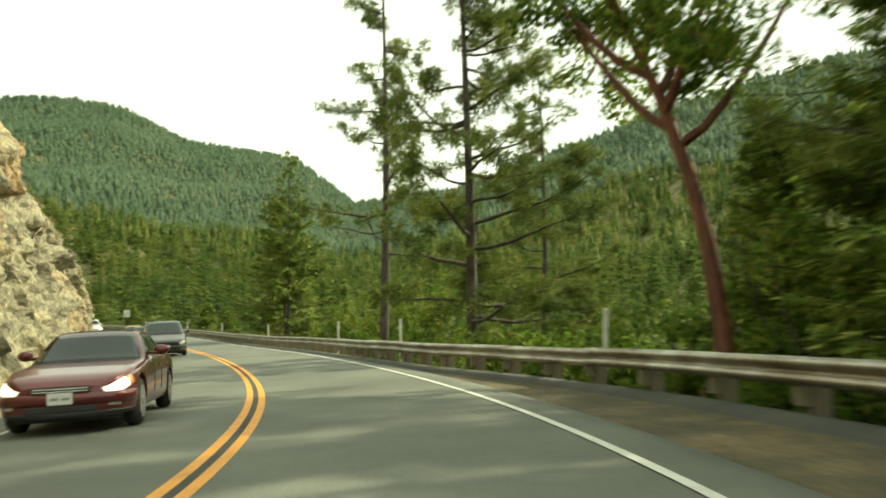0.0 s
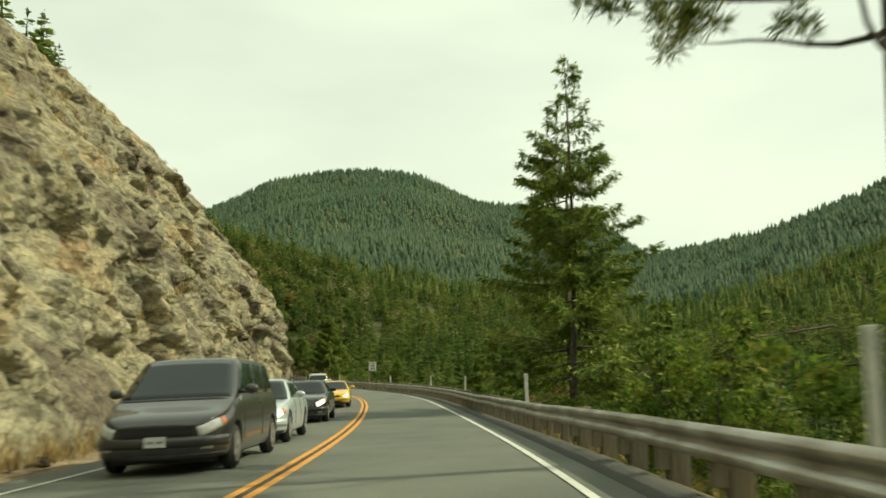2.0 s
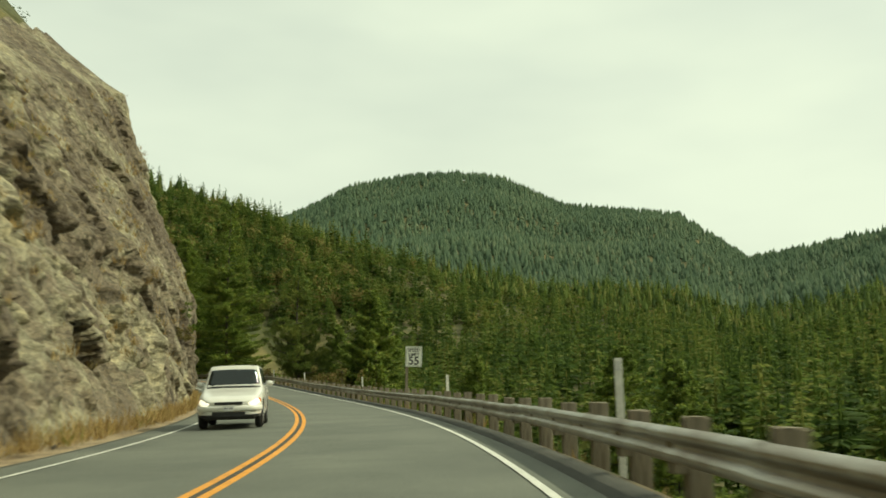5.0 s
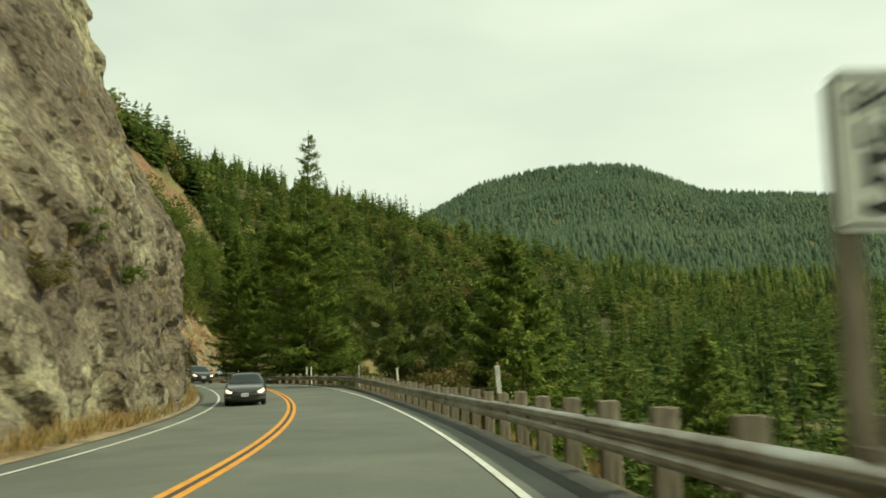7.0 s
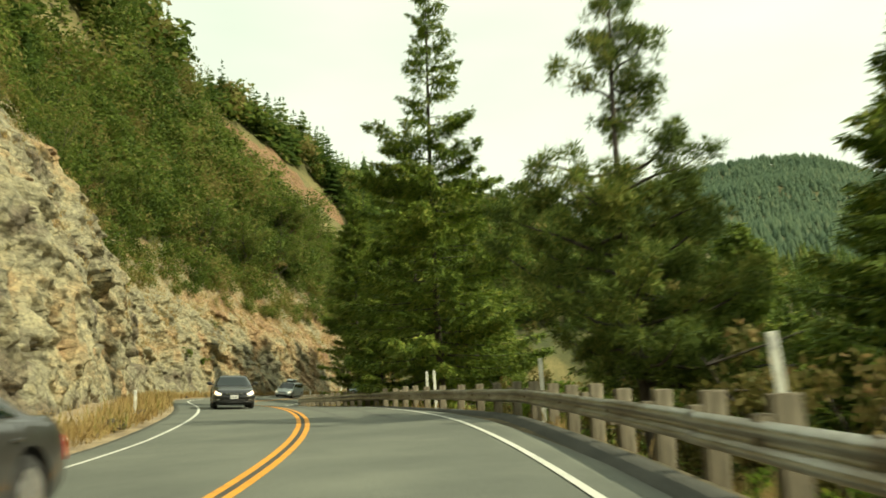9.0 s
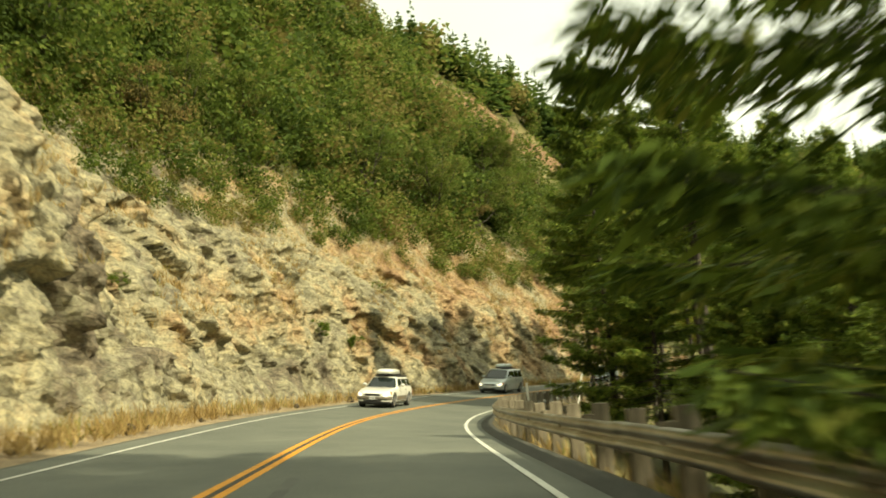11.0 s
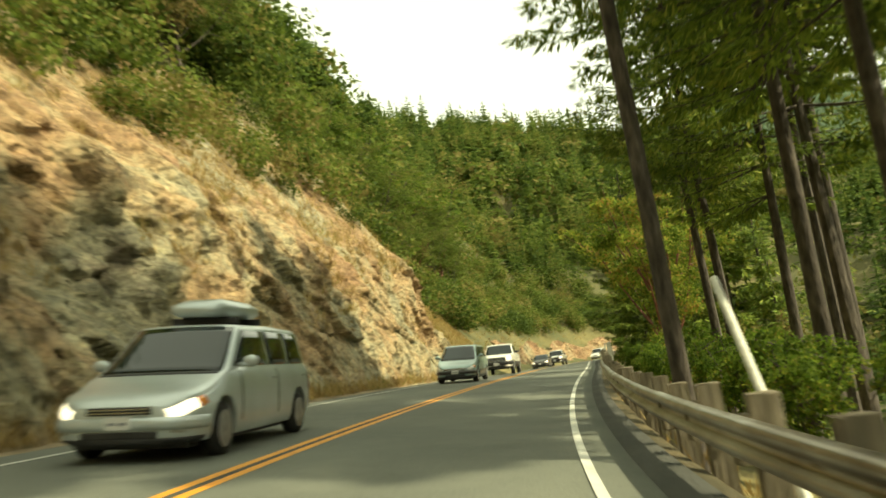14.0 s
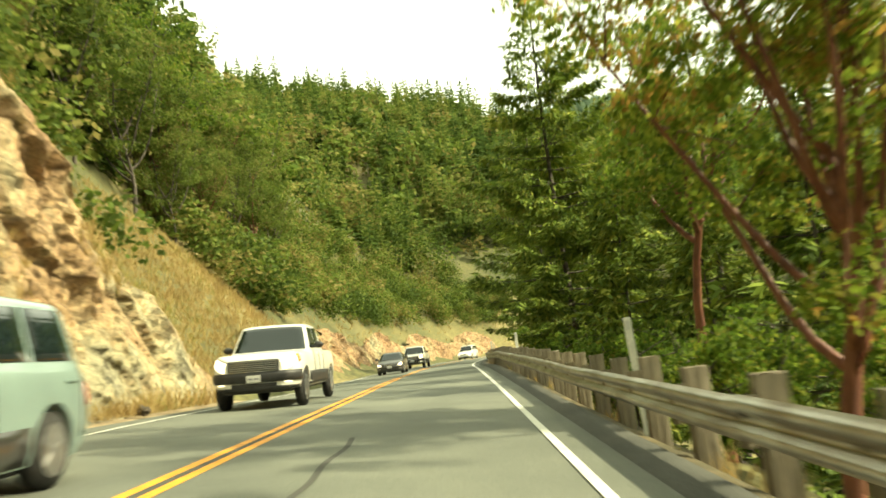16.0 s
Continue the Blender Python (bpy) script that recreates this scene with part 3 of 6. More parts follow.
def guardrail():
    rail = new("guardrail")
    tagged(rail, "weathered steel W-beam guardrail on rough timber posts", "guardrail")
    # W section, front towards the road
    sec = [(0.06, 0.715), (0.03, 0.706), (0.0, 0.69), (-0.02, 0.665), (-0.024, 0.64), (-0.012, 0.61), (0.045, 0.58), (0.055, 0.555), (0.045, 0.53), (-0.012, 0.5), (-0.024, 0.47), (-0.02, 0.445), (0.0, 0.42), (0.06, 0.395)]
    sec = sec + [(u + 0.012, z) for u, z in sec[::-1]]
    sec = np.array(sec + sec[:1]) - [0, 0.08]
    length, n = 3.81, 0
    for s0 in np.arange(-72, 400, length):
        ss = np.linspace(s0 - 0.12, s0 + length + 0.12, 5)
        lap = 0.004 if n % 2 else 0.0
        wob = 0.007 * math.sin(s0 * 0.9) + 0.006 * math.sin(s0 * 0.37)
        v = along(ss[:, None], rail_face(ss)[:, None] + lap + sec[None, :, 0], sec[None, :, 1] + wob).reshape(-1, 3)
        solid("rail_panel", mesh_of("rail_panel", v, grid_faces(len(ss), len(sec), True), True), RAIL, rail)
        n += 1
    # posts and blocks share their meshes
    def timber(x0, y0, z0, x1, y1, z1, seed):
        bm = box(bmesh.new(), x0, y0, z0, x1, y1, z1, 0.012)
        r = random.Random(seed)
        for w in bm.verts:
            w.co += Vector((r.uniform(-1, 1), r.uniform(-1, 1), r.uniform(-1, 1) if w.co.z > 0.5 else 0)) * 0.006
        return bm
    kinds = []
    for k in range(3):
        me = bpy.data.meshes.new("post")
        bm = timber(0.13, -0.1, -1.5, 0.34, 0.1, 0.8, k)
        bm.to_mesh(me)
        bm.free()
        me.materials.append(POST)
        me2 = bpy.data.meshes.new("block")
        bm = timber(-0.01, -0.085, 0.3, 0.128, 0.085, 0.66, 10 + k)
        bm.to_mesh(me2)
        bm.free()
        me2.materials.append(POST)
        kinds.append((me, me2))
    r = random.Random(4)
    for s in np.arange(-70, 398, 1.905):
        me, me2 = kinds[r.randrange(3)]
        up = float(np.interp(s, [0, 45, 75, 110, 215, 235, 250, 262, 276, 285], [-0.22, -0.2, -0.1, 0.0, 0.0, -0.06, -0.08, -0.13, -0.02, 0.0])) + r.uniform(-0.03, 0.04)
        m = place(s, float(rail_face(s)) + 0.06, up) @ Matrix.Rotation(radians(r.uniform(-1.5, 1.5)), 4, "Y") @ Matrix.Rotation(radians(r.uniform(-2, 2)), 4, "X")
        for q in (me, me2):
            ob = new(q.name, q)
            ob.parent = rail
            ob.matrix_basis = m
    return rail


guardrail()


# ---- roadside markers and sign ----
def marker_post(height_=0.72):
    base = new("marker_post")
    tagged(base, "thin white plastic delineator post behind the guardrail", "marker post", "markers along the guardrail")
    bm = bmesh.new()
    box(bm, -0.05, -0.012, -1.5, 0.05, 0.012, height_, 0.008)
    part("blade", bm, MARKER, base)
    bm = bmesh.new()
    box(bm, -0.035, -0.0165, height_ - 0.16, 0.035, -0.013, height_ - 0.04, 0.001)
    part("reflector", bm, surface("reflector", [(0.3, (0.5, 0.5, 0.48)), (0.7, (0.7, 0.7, 0.66))], 30, 0.25), base, "pale reflector")
    return base


first = marker_post()
first.matrix_basis = place(34.5, 4.98, 0.62, 3)
for s, u, lean_ in ((0, 5.4, 1), (12.0, 5.4, -2), (24.7, 5.4, 1), (53, 5.4, 2), (72.2, 5.4, -1), (89.5, 5.4, 1), (108, 5.4, 2), (131.3, 5.4, 4), (156.0, 5.85, 4), (168, 5.4, 1), (178.9, 5.4, 2), (180.1, 5.4, 1),
                    (239, 5.4, 2), (231.5, 5.4, 2), (272.5, 5.4, 1), (284, 5.4, 2), (305, 5.4, -1), (330, 5.4, 1), (352, 5.4, 1)):
    copy_thing(first, place(s, max(u - 0.44, float(rail_face(s)) + 0.45), 0.62, random.uniform(-8, 8)) @ Matrix.Rotation(radians(-lean_), 4, "Y"))
copy_thing(first, place(178.5, -5.2, 0.2))
copy_thing(first, place(306, -4.9, 0.4))


def text_mesh(word, size, name):
    cu = bpy.data.curves.new(name, "FONT")
    cu.body, cu.size, cu.align_x, cu.align_y, cu.extrude, cu.offset = word, size, "CENTER", "CENTER", 0.001, size * 0.018
    ob = bpy.data.objects.new(name, cu)
    scene.collection.objects.link(ob)
    dg = bpy.context.evaluated_depsgraph_get()
    me = bpy.data.meshes.new_from_object(ob.evaluated_get(dg))
    bpy.data.objects.remove(ob)
    return me


def sign_plate(w, h, radius):
    bm = bmesh.new()
    pts = []
    for cx, cz, a0 in ((w / 2 - radius, h / 2 - radius, 0), (-w / 2 + radius, h / 2 - radius, 90), (-w / 2 + radius, -h / 2 + radius, 180), (w / 2 - radius, -h / 2 + radius, 270)):
        for k in range(5):
            a = radians(a0 + k * 22.5)
            pts.append((cx + radius * math.cos(a), cz + radius * math.sin(a)))
    front = [bm.verts.new((x, -0.002, z)) for x, z in pts]
    back = [bm.verts.new((x, 0.002, z)) for x, z in pts]
    bm.faces.new(front)
    bm.faces.new(back[::-1])
    for i in range(len(pts)):
        j = (i + 1) % len(pts)
        bm.faces.new((front[j], front[i], back[i], back[j]))
    return bm


SIGN_WHITE = surface("sign_sheeting", [(0.3, (0.74, 0.76, 0.66)), (0.7, (0.84, 0.86, 0.77))], 4, 0.45, fine=0.06)
SIGN_BLACK = surface("sign_black", [(0.3, (0.012, 0.014, 0.012)), (0.7, (0.03, 0.03, 0.028))], 8, 0.5)


def speed_sign():
    sign = new("speed_limit_sign")
    tagged(sign, "white rectangular speed limit 55 sign on a timber post", "road sign")
    bm = box(bmesh.new(), -0.36, 0.02, -2.2, -0.24, 0.14, 1.55, 0.01)
    part("post", bm, POST, sign)
    plate = part("plate", sign_plate(0.76, 0.92, 0.06), SIGN_WHITE, sign)
    plate.location = (0, 0, 1.15)
    rim = bmesh.new()
    for x0, z0, x1, z1 in ((-0.345, 0.415, 0.345, 0.43), (-0.345, -0.43, 0.345, -0.415), (-0.36, -0.41, -0.345, 0.41), (0.345, -0.41, 0.36, 0.41)):
        box(rim, x0, -0.0055, z0, x1, -0.003, z1)
    part("border", rim, SIGN_BLACK, plate)
    for word, size, z in (("SPEED", 0.2, 0.28), ("LIMIT", 0.2, 0.085), ("55", 0.5, -0.205)):
        ob = solid("lettering", text_mesh(word, size, "lettering"), SIGN_BLACK, plate)
        ob.matrix_basis = pose(0, -0.0055, z, 90, 0, 0)
        if word != "55":
            ob.scale = (1.05, 1, 1)
    return sign


sign = speed_sign()
sign.matrix_basis = place(117.2, 5.2, 1.08, -4) @ Matrix.Rotation(radians(1), 4, "Y")


# ---- plants ----
def kites(p, d, w, length, width):
    """Leaf blades: root p, way d, side w."""
    n = len(p)
    length, width = np.broadcast_to(length, n)[:, None], np.broadcast_to(width, n)[:, None]
    v = np.stack([p, p + d * length * 0.45 + w * width * 0.5, p + d * length, p + d * length * 0.45 - w * width * 0.5], 1).reshape(-1, 3)
    return v, np.arange(4 * n).reshape(-1, 4)


def unit(a):
    return a / (np.linalg.norm(a, axis=-1, keepdims=True) + 1e-9)


def sides(d, r):
    return unit(np.cross(d, unit(r.normal(size=d.shape))))


def tube(path, radii, sides_=7):
    path, n = np.asarray(path, float), len(path)
    t = unit(np.gradient(path, axis=0))
    ref = np.where(np.abs(t[:, 2:3]) > 0.9, [[1.0, 0, 0]], [[0, 0, 1.0]])
    a = unit(np.cross(t, ref))
    b = np.cross(t, a)
    ang = np.linspace(0, 2 * np.pi, sides_ + 1)
    v = path[:, None] + np.asarray(radii)[:, None, None] * (np.cos(ang)[None, :, None] * a[:, None] + np.sin(ang)[None, :, None] * b[:, None])
    return v.reshape(-1, 3), grid_faces(n, sides_ + 1)


def joined(pieces):
    vs, fs, k = [], [], 0
    for v, f in pieces:
        vs.append(v)
        fs.append(f + k)
        k += len(v)
    return np.concatenate(vs), np.concatenate(fs)


def tree_thing(name, wood, leaves, bark, leaf, label, category):
    base = new(name)
    tagged(base, label, category)
    solid("trunk", mesh_of("trunk", *wood, True), bark, base)
    solid("crown", mesh_of("crown", *leaves), leaf, base)
    return base


def fir_tree(h, spread, seed, clear=0.08, density=1.0, label="dark green Douglas fir with drooping boughs", thin_top=0.0, gap=1.0, fine=1.0):
    """A fir: tapered stem, whorled boughs that droop and carry flat sprays."""
    r = np.random.default_rng(seed)
    stem = np.stack([0.12 * np.sin(np.linspace(0, 5, 14) + seed), 0.1 * np.cos(np.linspace(0, 4, 14)), np.linspace(-2.5, h, 14)], 1)
    wood = [tube(stem, np.linspace(0.019 * h / 2, 0.015, 14), 9)]
    leaves = []
    z = clear * h
    while z < h * 0.985:
        q = (z / h - clear) / (1 - clear)
        reach = spread * (1 - q) ** 0.8 * (0.55 + 0.45 * min(1, q * 8))
        if thin_top and q > 1 - thin_top:
            reach *= 0.7
        for a in r.uniform(0, 2 * np.pi, r.integers(4, 7) if q < 1 - thin_top else r.integers(3, 5)):
            ln = reach * r.uniform(0.6, 1.18) + 0.15
            k = np.linspace(0, 1, 6)
            droop = r.uniform(0.15, 0.35) * (1 - 0.9 * q)
            pts = np.stack([np.cos(a) * k * ln, np.sin(a) * k * ln, z + ln * (0.45 * k * q - droop * k + 0.75 * droop * k**3)], 1)
            wood.append(tube(pts, np.linspace(0.012 + 0.008 * ln, 0.005, 6), 3))
            n = int(ln * 24 * fine * density * (0.5 if q > 1 - thin_top else 1)) + 4
            t = r.uniform(0.04, 1, n) ** 0.7
            root = np.stack([np.interp(t, k, pts[:, i]) for i in range(3)], 1)
            side = r.choice([-1, 1], n) * r.uniform(0.2, 1.25, n)
            out = np.stack([np.cos(a + side), np.sin(a + side), r.normal(-0.22, 0.2, n)], 1)
            root += unit(out) * (r.uniform(0, 0.3, n) * ln * (1.1 - t))[:, None] + r.normal(0, 0.07, (n, 3))
            d = unit(out)
            flat = unit(np.cross(d, [0, 0, 1.0]) + r.normal(0, 0.35, (n, 3)))
            leaves.append(kites(root, d, flat, r.uniform(0.3, 0.65, n) * (0.75 + 0.25 * min(ln, 3) / 3) / fine ** 0.5, r.uniform(0.08, 0.17, n) / fine ** 0.5))
            m = n // 2
            leaves.append(kites(root[:m], unit(d[:m] + [0, 0, -0.9]), flat[:m], r.uniform(0.25, 0.5, m) / fine ** 0.5, r.uniform(0.08, 0.15, m) / fine ** 0.5))
        z += r.uniform(0.32, 0.5) * (0.7 + 0.5 * (1 - q)) * gap
    return tree_thing("fir_tree", joined(wood), joined(leaves), BARK, FIR, label, "tree")


def pine_tree(h, spread, seed, clear=0.35, limbs=26, label="tall pine with a bare trunk and tufted limbs", waist=False):
    """A pine: bare stem, long crooked limbs, round tufts of needles at their ends."""
    r = np.random.default_rng(seed)
    k14 = np.linspace(0, 1, 14)
    stem = np.stack([0.2 * np.sin(k14 * 4 + seed), 0.15 * np.cos(k14 * 5), k14 * (h + 3) - 3], 1)
    wood, leaves = [tube(stem, np.linspace(0.014 * h, 0.03, 14), 9)], []
    for i in range(limbs):
        q = (i + r.uniform(0, 1)) / limbs
        z = h * (clear + (1 - clear) * q * 0.97)
        a = r.uniform(0, 2 * np.pi)
        ln = spread * (1 - q) ** 0.6 * r.uniform(0.55, 1.15) + 0.4
        if waist and (0.56 < q < 0.66 or q > 0.66 and i % 2):
            continue
        if waist:
            ln *= 1.05 if q < 0.56 else 0.75
        k = np.linspace(0, 1, 8)
        lift = r.uniform(-0.25, 0.25)
        base = np.array([np.interp(z, stem[:, 2], stem[:, j]) for j in range(3)])
        bend = r.normal(0, 0.3)
        pts = base + np.stack([np.cos(a + bend * k) * k * ln, np.sin(a + bend * k) * k * ln, ln * (lift * k + 0.25 * k**2 * np.sign(0.4 - q * 0.2)) + 0.06 * np.sin(k * 9 + i)], 1)
        wood.append(tube(pts, np.linspace(0.025 + 0.014 * ln, 0.01, 8), 5))
        if i < limbs * 0.12 and clear > 0.3:
            continue
        heart = None
        for w in range(int(14 + ln * (10 if q < 0.56 or not waist else 3))):
            if w % 7 == 0:
                t = 1.0 if w == 0 else r.uniform(0.25, 0.95)
                heart = np.array([np.interp(t, k, pts[:, j]) for j in range(3)]) + r.normal(0, 0.05 + 0.14 * ln * (1.1 - t), 3)
            c = heart + r.normal(0, 0.2, 3) * [1, 1, 0.7]
            n = 34
            d = unit(r.normal(size=(n, 3)) + [0, 0, 0.35])
            leaves.append(kites(c + d * 0.03, d, sides(d, r), r.uniform(0.16, 0.34, n), r.uniform(0.022, 0.042, n)))
    return tree_thing("pine_tree", joined(wood), joined(leaves), BARK, PINE, label, "tree")


def broad_tree(name, h, spread, seed, bark, leaf, label, clear=0.3, lean=(0.1, 0.0), clumps=90, leaf_size=0.17, limbs=8, per=60, category="tree"):
    """A broadleaf: forking crooked limbs, leaves in open clumps."""
    r = np.random.default_rng(seed)
    wood, leaves, ends = [], [], []
    k = np.linspace(0, 1, 9)
    rise = h * (clear + 0.35 * (1 - clear))
    stem = np.stack([lean[0] * rise * 2 * k**1.3 + 0.03 * h * np.sin(k * 5 + seed), lean[1] * rise * 2 * k**1.3 + 0.025 * h * np.cos(k * 4 + seed) - 0.02 * h, -2.0 + (rise + 2.0) * k], 1)
    wood.append(tube(stem, np.interp(k, [0, 0.5, 1], [0.015 * h, 0.012 * h, 0.006 * h]), 9))
    for i in range(limbs):
        at = clear + (1 - clear) * 0.36 * (i + 0.5) / limbs
        start = np.array([np.interp(at * h, stem[:, 2], stem[:, q]) for q in range(3)])
        a = 2.4 * i + r.normal(0, 0.3)
        ln = (h - at * h) * r.uniform(0.55, 1.0)
        out = spread * r.uniform(0.5, 1.05) * (1.1 - 0.4 * i / limbs)
        wob = r.uniform(0, 6)
        pts = start + np.stack([np.cos(a) * out * k**0.9 + lean[0] * ln * k + 0.05 * spread * np.sin(k * 6 + wob) * k, np.sin(a) * out * k**0.9 + lean[1] * ln * k + 0.05 * spread * np.cos(k * 5 + wob) * k, ln * (0.35 * k + 0.65 * k**1.6)], 1)
        wood.append(tube(pts, np.linspace(0.0075 * h, 0.012, 9), 6))
        for _ in range(5):
            t = r.uniform(0.3, 1)
            root = np.array([np.interp(t, k, pts[:, q]) for q in range(3)])
            tip = root + r.normal(0, 1, 3) * [0.26 * spread, 0.26 * spread, 0.07 * h] + [0, 0, 0.03 * h]
            wood.append(tube(np.linspace(root, tip, 4), [0.026, 0.018, 0.012, 0.006], 4))
            ends += [tip, (root + tip) / 2]
    ends = np.array(ends)
    for _ in range(clumps):
        c = ends[r.integers(len(ends))] + r.normal(0, 0.1, 3) * [spread, spread, 0.5 * h * 0.3]
        n = per
        rad = r.uniform(0.25, 0.6) * (0.6 + spread / 8)
        off = unit(r.normal(size=(n, 3))) * (rad * r.uniform(0.3, 1, n) ** 0.5)[:, None] * [1, 1, 0.75]
        face = unit(unit(off) + [0, 0, 0.2] + r.normal(0, 0.6, (n, 3)))
        d = unit(np.cross(face, r.normal(size=(n, 3))) + [0, 0, -0.2])
        leaves.append(kites(c + off, d, unit(np.cross(face, d)), r.uniform(0.6, 1.3, n) * leaf_size, r.uniform(0.4, 0.7, n) * leaf_size))
    base = new(name)
    tagged(base, label, category)
    solid("trunk", mesh_of("trunk", *joined(wood), True), bark, base)
    solid("crown", mesh_of("crown", *joined(leaves)), leaf, base)
    return base


def stand(s, u, sink=0.0, turn=0.0, scale=1.0):
    """A pose on the land beside the road."""
    x, y, _ = along(s, u)
    z = float(height(np.array([x]), np.array([y]))[0]) - sink
    return Matrix.Translation((x, y, z)) @ Matrix.Rotation(radians(turn), 4, "Z") @ Matrix.Scale(scale, 4)


# trees by name: where they stand on the right-hand bank
fir_a = fir_tree(17.5, 4.5, 11, clear=0.1, thin_top=0.25, gap=1.35, density=1.5, fine=1.8, label="open light green fir with long uneven boughs")
fir_a.matrix_basis = stand(64, 8.6)
pine_b = pine_tree(24, 4.2, 12, clear=0.32, limbs=24)
pine_b.matrix_basis = stand(41, 8.8)
pine_c = pine_tree(19, 4.6, 13, clear=0.14, limbs=46, label="double-stemmed pine with low spreading limbs")
pine_c.matrix_basis = stand(25.5, 7.6)
pine_s = pine_tree(15, 3.3, 21, clear=0.3, limbs=18, label="open-crowned pine below the guardrail")
pine_s.matrix_basis = stand(67.5, 9.4)
pine_g = pine_tree(13.6, 3.1, 14, clear=0.2, limbs=84, waist=True, label="slender pine with round needle tufts")
pine_g.matrix_basis = stand(169, 8.4)
fir_f = fir_tree(25.2, 6.0, 15, clear=0.11, density=1.9, fine=2.0, thin_top=0.42, gap=1.15, label="large dark fir with layered boughs beside the bend")
fir_f.matrix_basis = stand(190, 8.3)
fir_e = fir_tree(16.5, 6.0, 16, clear=0.06, gap=1.05, density=1.7, fine=1.4, label="conical dark fir below the guardrail")
fir_e.matrix_basis = stand(166.5, 15.2)


# ---- woods ----
def cone_bits(n, h, r, layers):
    """A far fir in three ragged skirts."""
    vs, fs, k = [], [], 0
    for z0, z1, rad in ((0.06, 0.74, 0.27), (0.4, 1.0, 0.17)):
        m = 5 if n > 20 else 3
        a = np.arange(2 * m) * np.pi / m + r.uniform(0, 6)
        ring = np.stack([np.cos(a), np.sin(a), np.zeros(2 * m)], 1) * (rad * np.where(np.arange(2 * m) % 2, 0.62, 1.0) * r.uniform(0.75, 1.2, 2 * m))[:, None]
        ring[:, 2] = z0 + r.uniform(-0.03, 0.03, 2 * m) + 0.05 * (np.arange(2 * m) % 2)
        vs.append(np.concatenate([ring, [[0, 0, z1]]]))
        for i in range(m):
            fs.append([k + 2 * m, k + 2 * i, k + 2 * i + 1, k + (2 * i + 2) % (2 * m)])
        k += 2 * m + 1
    return np.concatenate(vs), np.array(fs)


def bough_bits(n, h, r, layers, wide=1.35):
    """A nearer fir: narrow sprays along drooping boughs."""
    m = max(24, n // 5)
    zb = np.linspace(0.05, 0.98, m) + r.normal(0, 0.012, m)
    ab, rb = r.uniform(0, 2 * np.pi, m), (1 - zb) ** 0.85 * 0.2 * wide * r.uniform(0.6, 1.15, m) + 0.008
    i = r.integers(0, m, n)
    t = np.sqrt(r.uniform(0.03, 1, n))
    a, rad = ab[i], rb[i]
    side = a + r.choice([-1, 1], n) * r.uniform(0.0, 1.1, n)
    p = np.stack([np.cos(a) * rad * t, np.sin(a) * rad * t, zb[i] - 0.32 * rad * t + 0.1 * rad * t**3], 1)
    d = unit(np.stack([np.cos(side), np.sin(side), r.normal(-0.4, 0.2, n)], 1))
    w = unit(np.cross(d, [0, 0, 1.0]) + r.normal(0, 0.5, (n, 3)))
    k = (90 / n) ** 0.32
    od = unit(np.stack([np.cos(ab), np.sin(ab), np.full(m, -0.3)], 1))
    plates = kites(np.stack([np.zeros(m), np.zeros(m), zb + 0.01], 1), od, unit(np.cross(od, [0, 0, 1.0])), rb * 1.05, 0.42 * rb + 0.01)
    core = cone_bits(n, h, r, layers)
    return joined([plates, kites(p, d, w, (0.03 + 0.3 * rad) * r.uniform(0.6, 1.3, n) * k, (0.018 + 0.12 * rad) * r.uniform(0.7, 1.4, n) * k * 1.1), (core[0] * ([0.56, 0.56, 0.9] if n < 100 else [0.42, 0.42, 0.86]), core[1])])


def whorl_bits(n, h, r, layers, wide=1.0):
    """A nearer fir: whorls of drooping boughs, each a fan of three sprays."""
    lift = max(8, n // 15)
    z = np.linspace(0.07, 0.97, lift)[:, None] + r.normal(0, 0.5 / lift / 2, (lift, 5))
    a = (np.arange(5) * 2 * np.pi / 5)[None] + r.uniform(0, 2 * np.pi, (lift, 1)) + r.normal(0, 0.3, (lift, 5))
    reach = 0.215 * wide * np.clip(1 - z, 0, 1) ** 0.75 * r.uniform(0.6, 1.2, (lift, 5)) + 0.012
    z, a, reach = z.ravel(), a.ravel(), reach.ravel()
    m = len(z)
    fall = r.uniform(-0.55, -0.12, m) + 0.5 * z
    out = []
    for turn_, start, long_, broad in ((0.0, 0.0, 1.0, 0.36), (0.75, 0.3, 0.66, 0.3), (-0.75, 0.3, 0.66, 0.3)):
        d0 = unit(np.stack([np.cos(a), np.sin(a), fall], 1))
        d = unit(np.stack([np.cos(a + turn_), np.sin(a + turn_), fall - 0.12], 1))
        root = np.stack([np.zeros(m), np.zeros(m), z], 1) + d0 * (reach * start)[:, None]
        flat = unit(np.cross(d, [0, 0, 1.0]))
        roll = r.normal(0, 0.55, m)[:, None]
        w = flat * np.cos(roll) + np.cross(flat, d) * np.sin(roll)
        out.append(kites(root, d, w, reach * long_, reach * broad + 0.012))
    top = kites(np.array([[0, 0, 0.9]] * 3), np.array([[0.0, 0, 1]] * 3), unit(np.array([[1.0, 0, 0], [0.5, 0.87, 0], [-0.5, 0.87, 0]])), 0.12, 0.025)
    stem = kites(np.array([[0, 0, -0.02]] * 2), np.array([[0.0, 0, 1]] * 2), np.array([[1.0, 0, 0], [0, 1.0, 0]]), 0.95, 0.035)
    return joined(out + [top, stem])


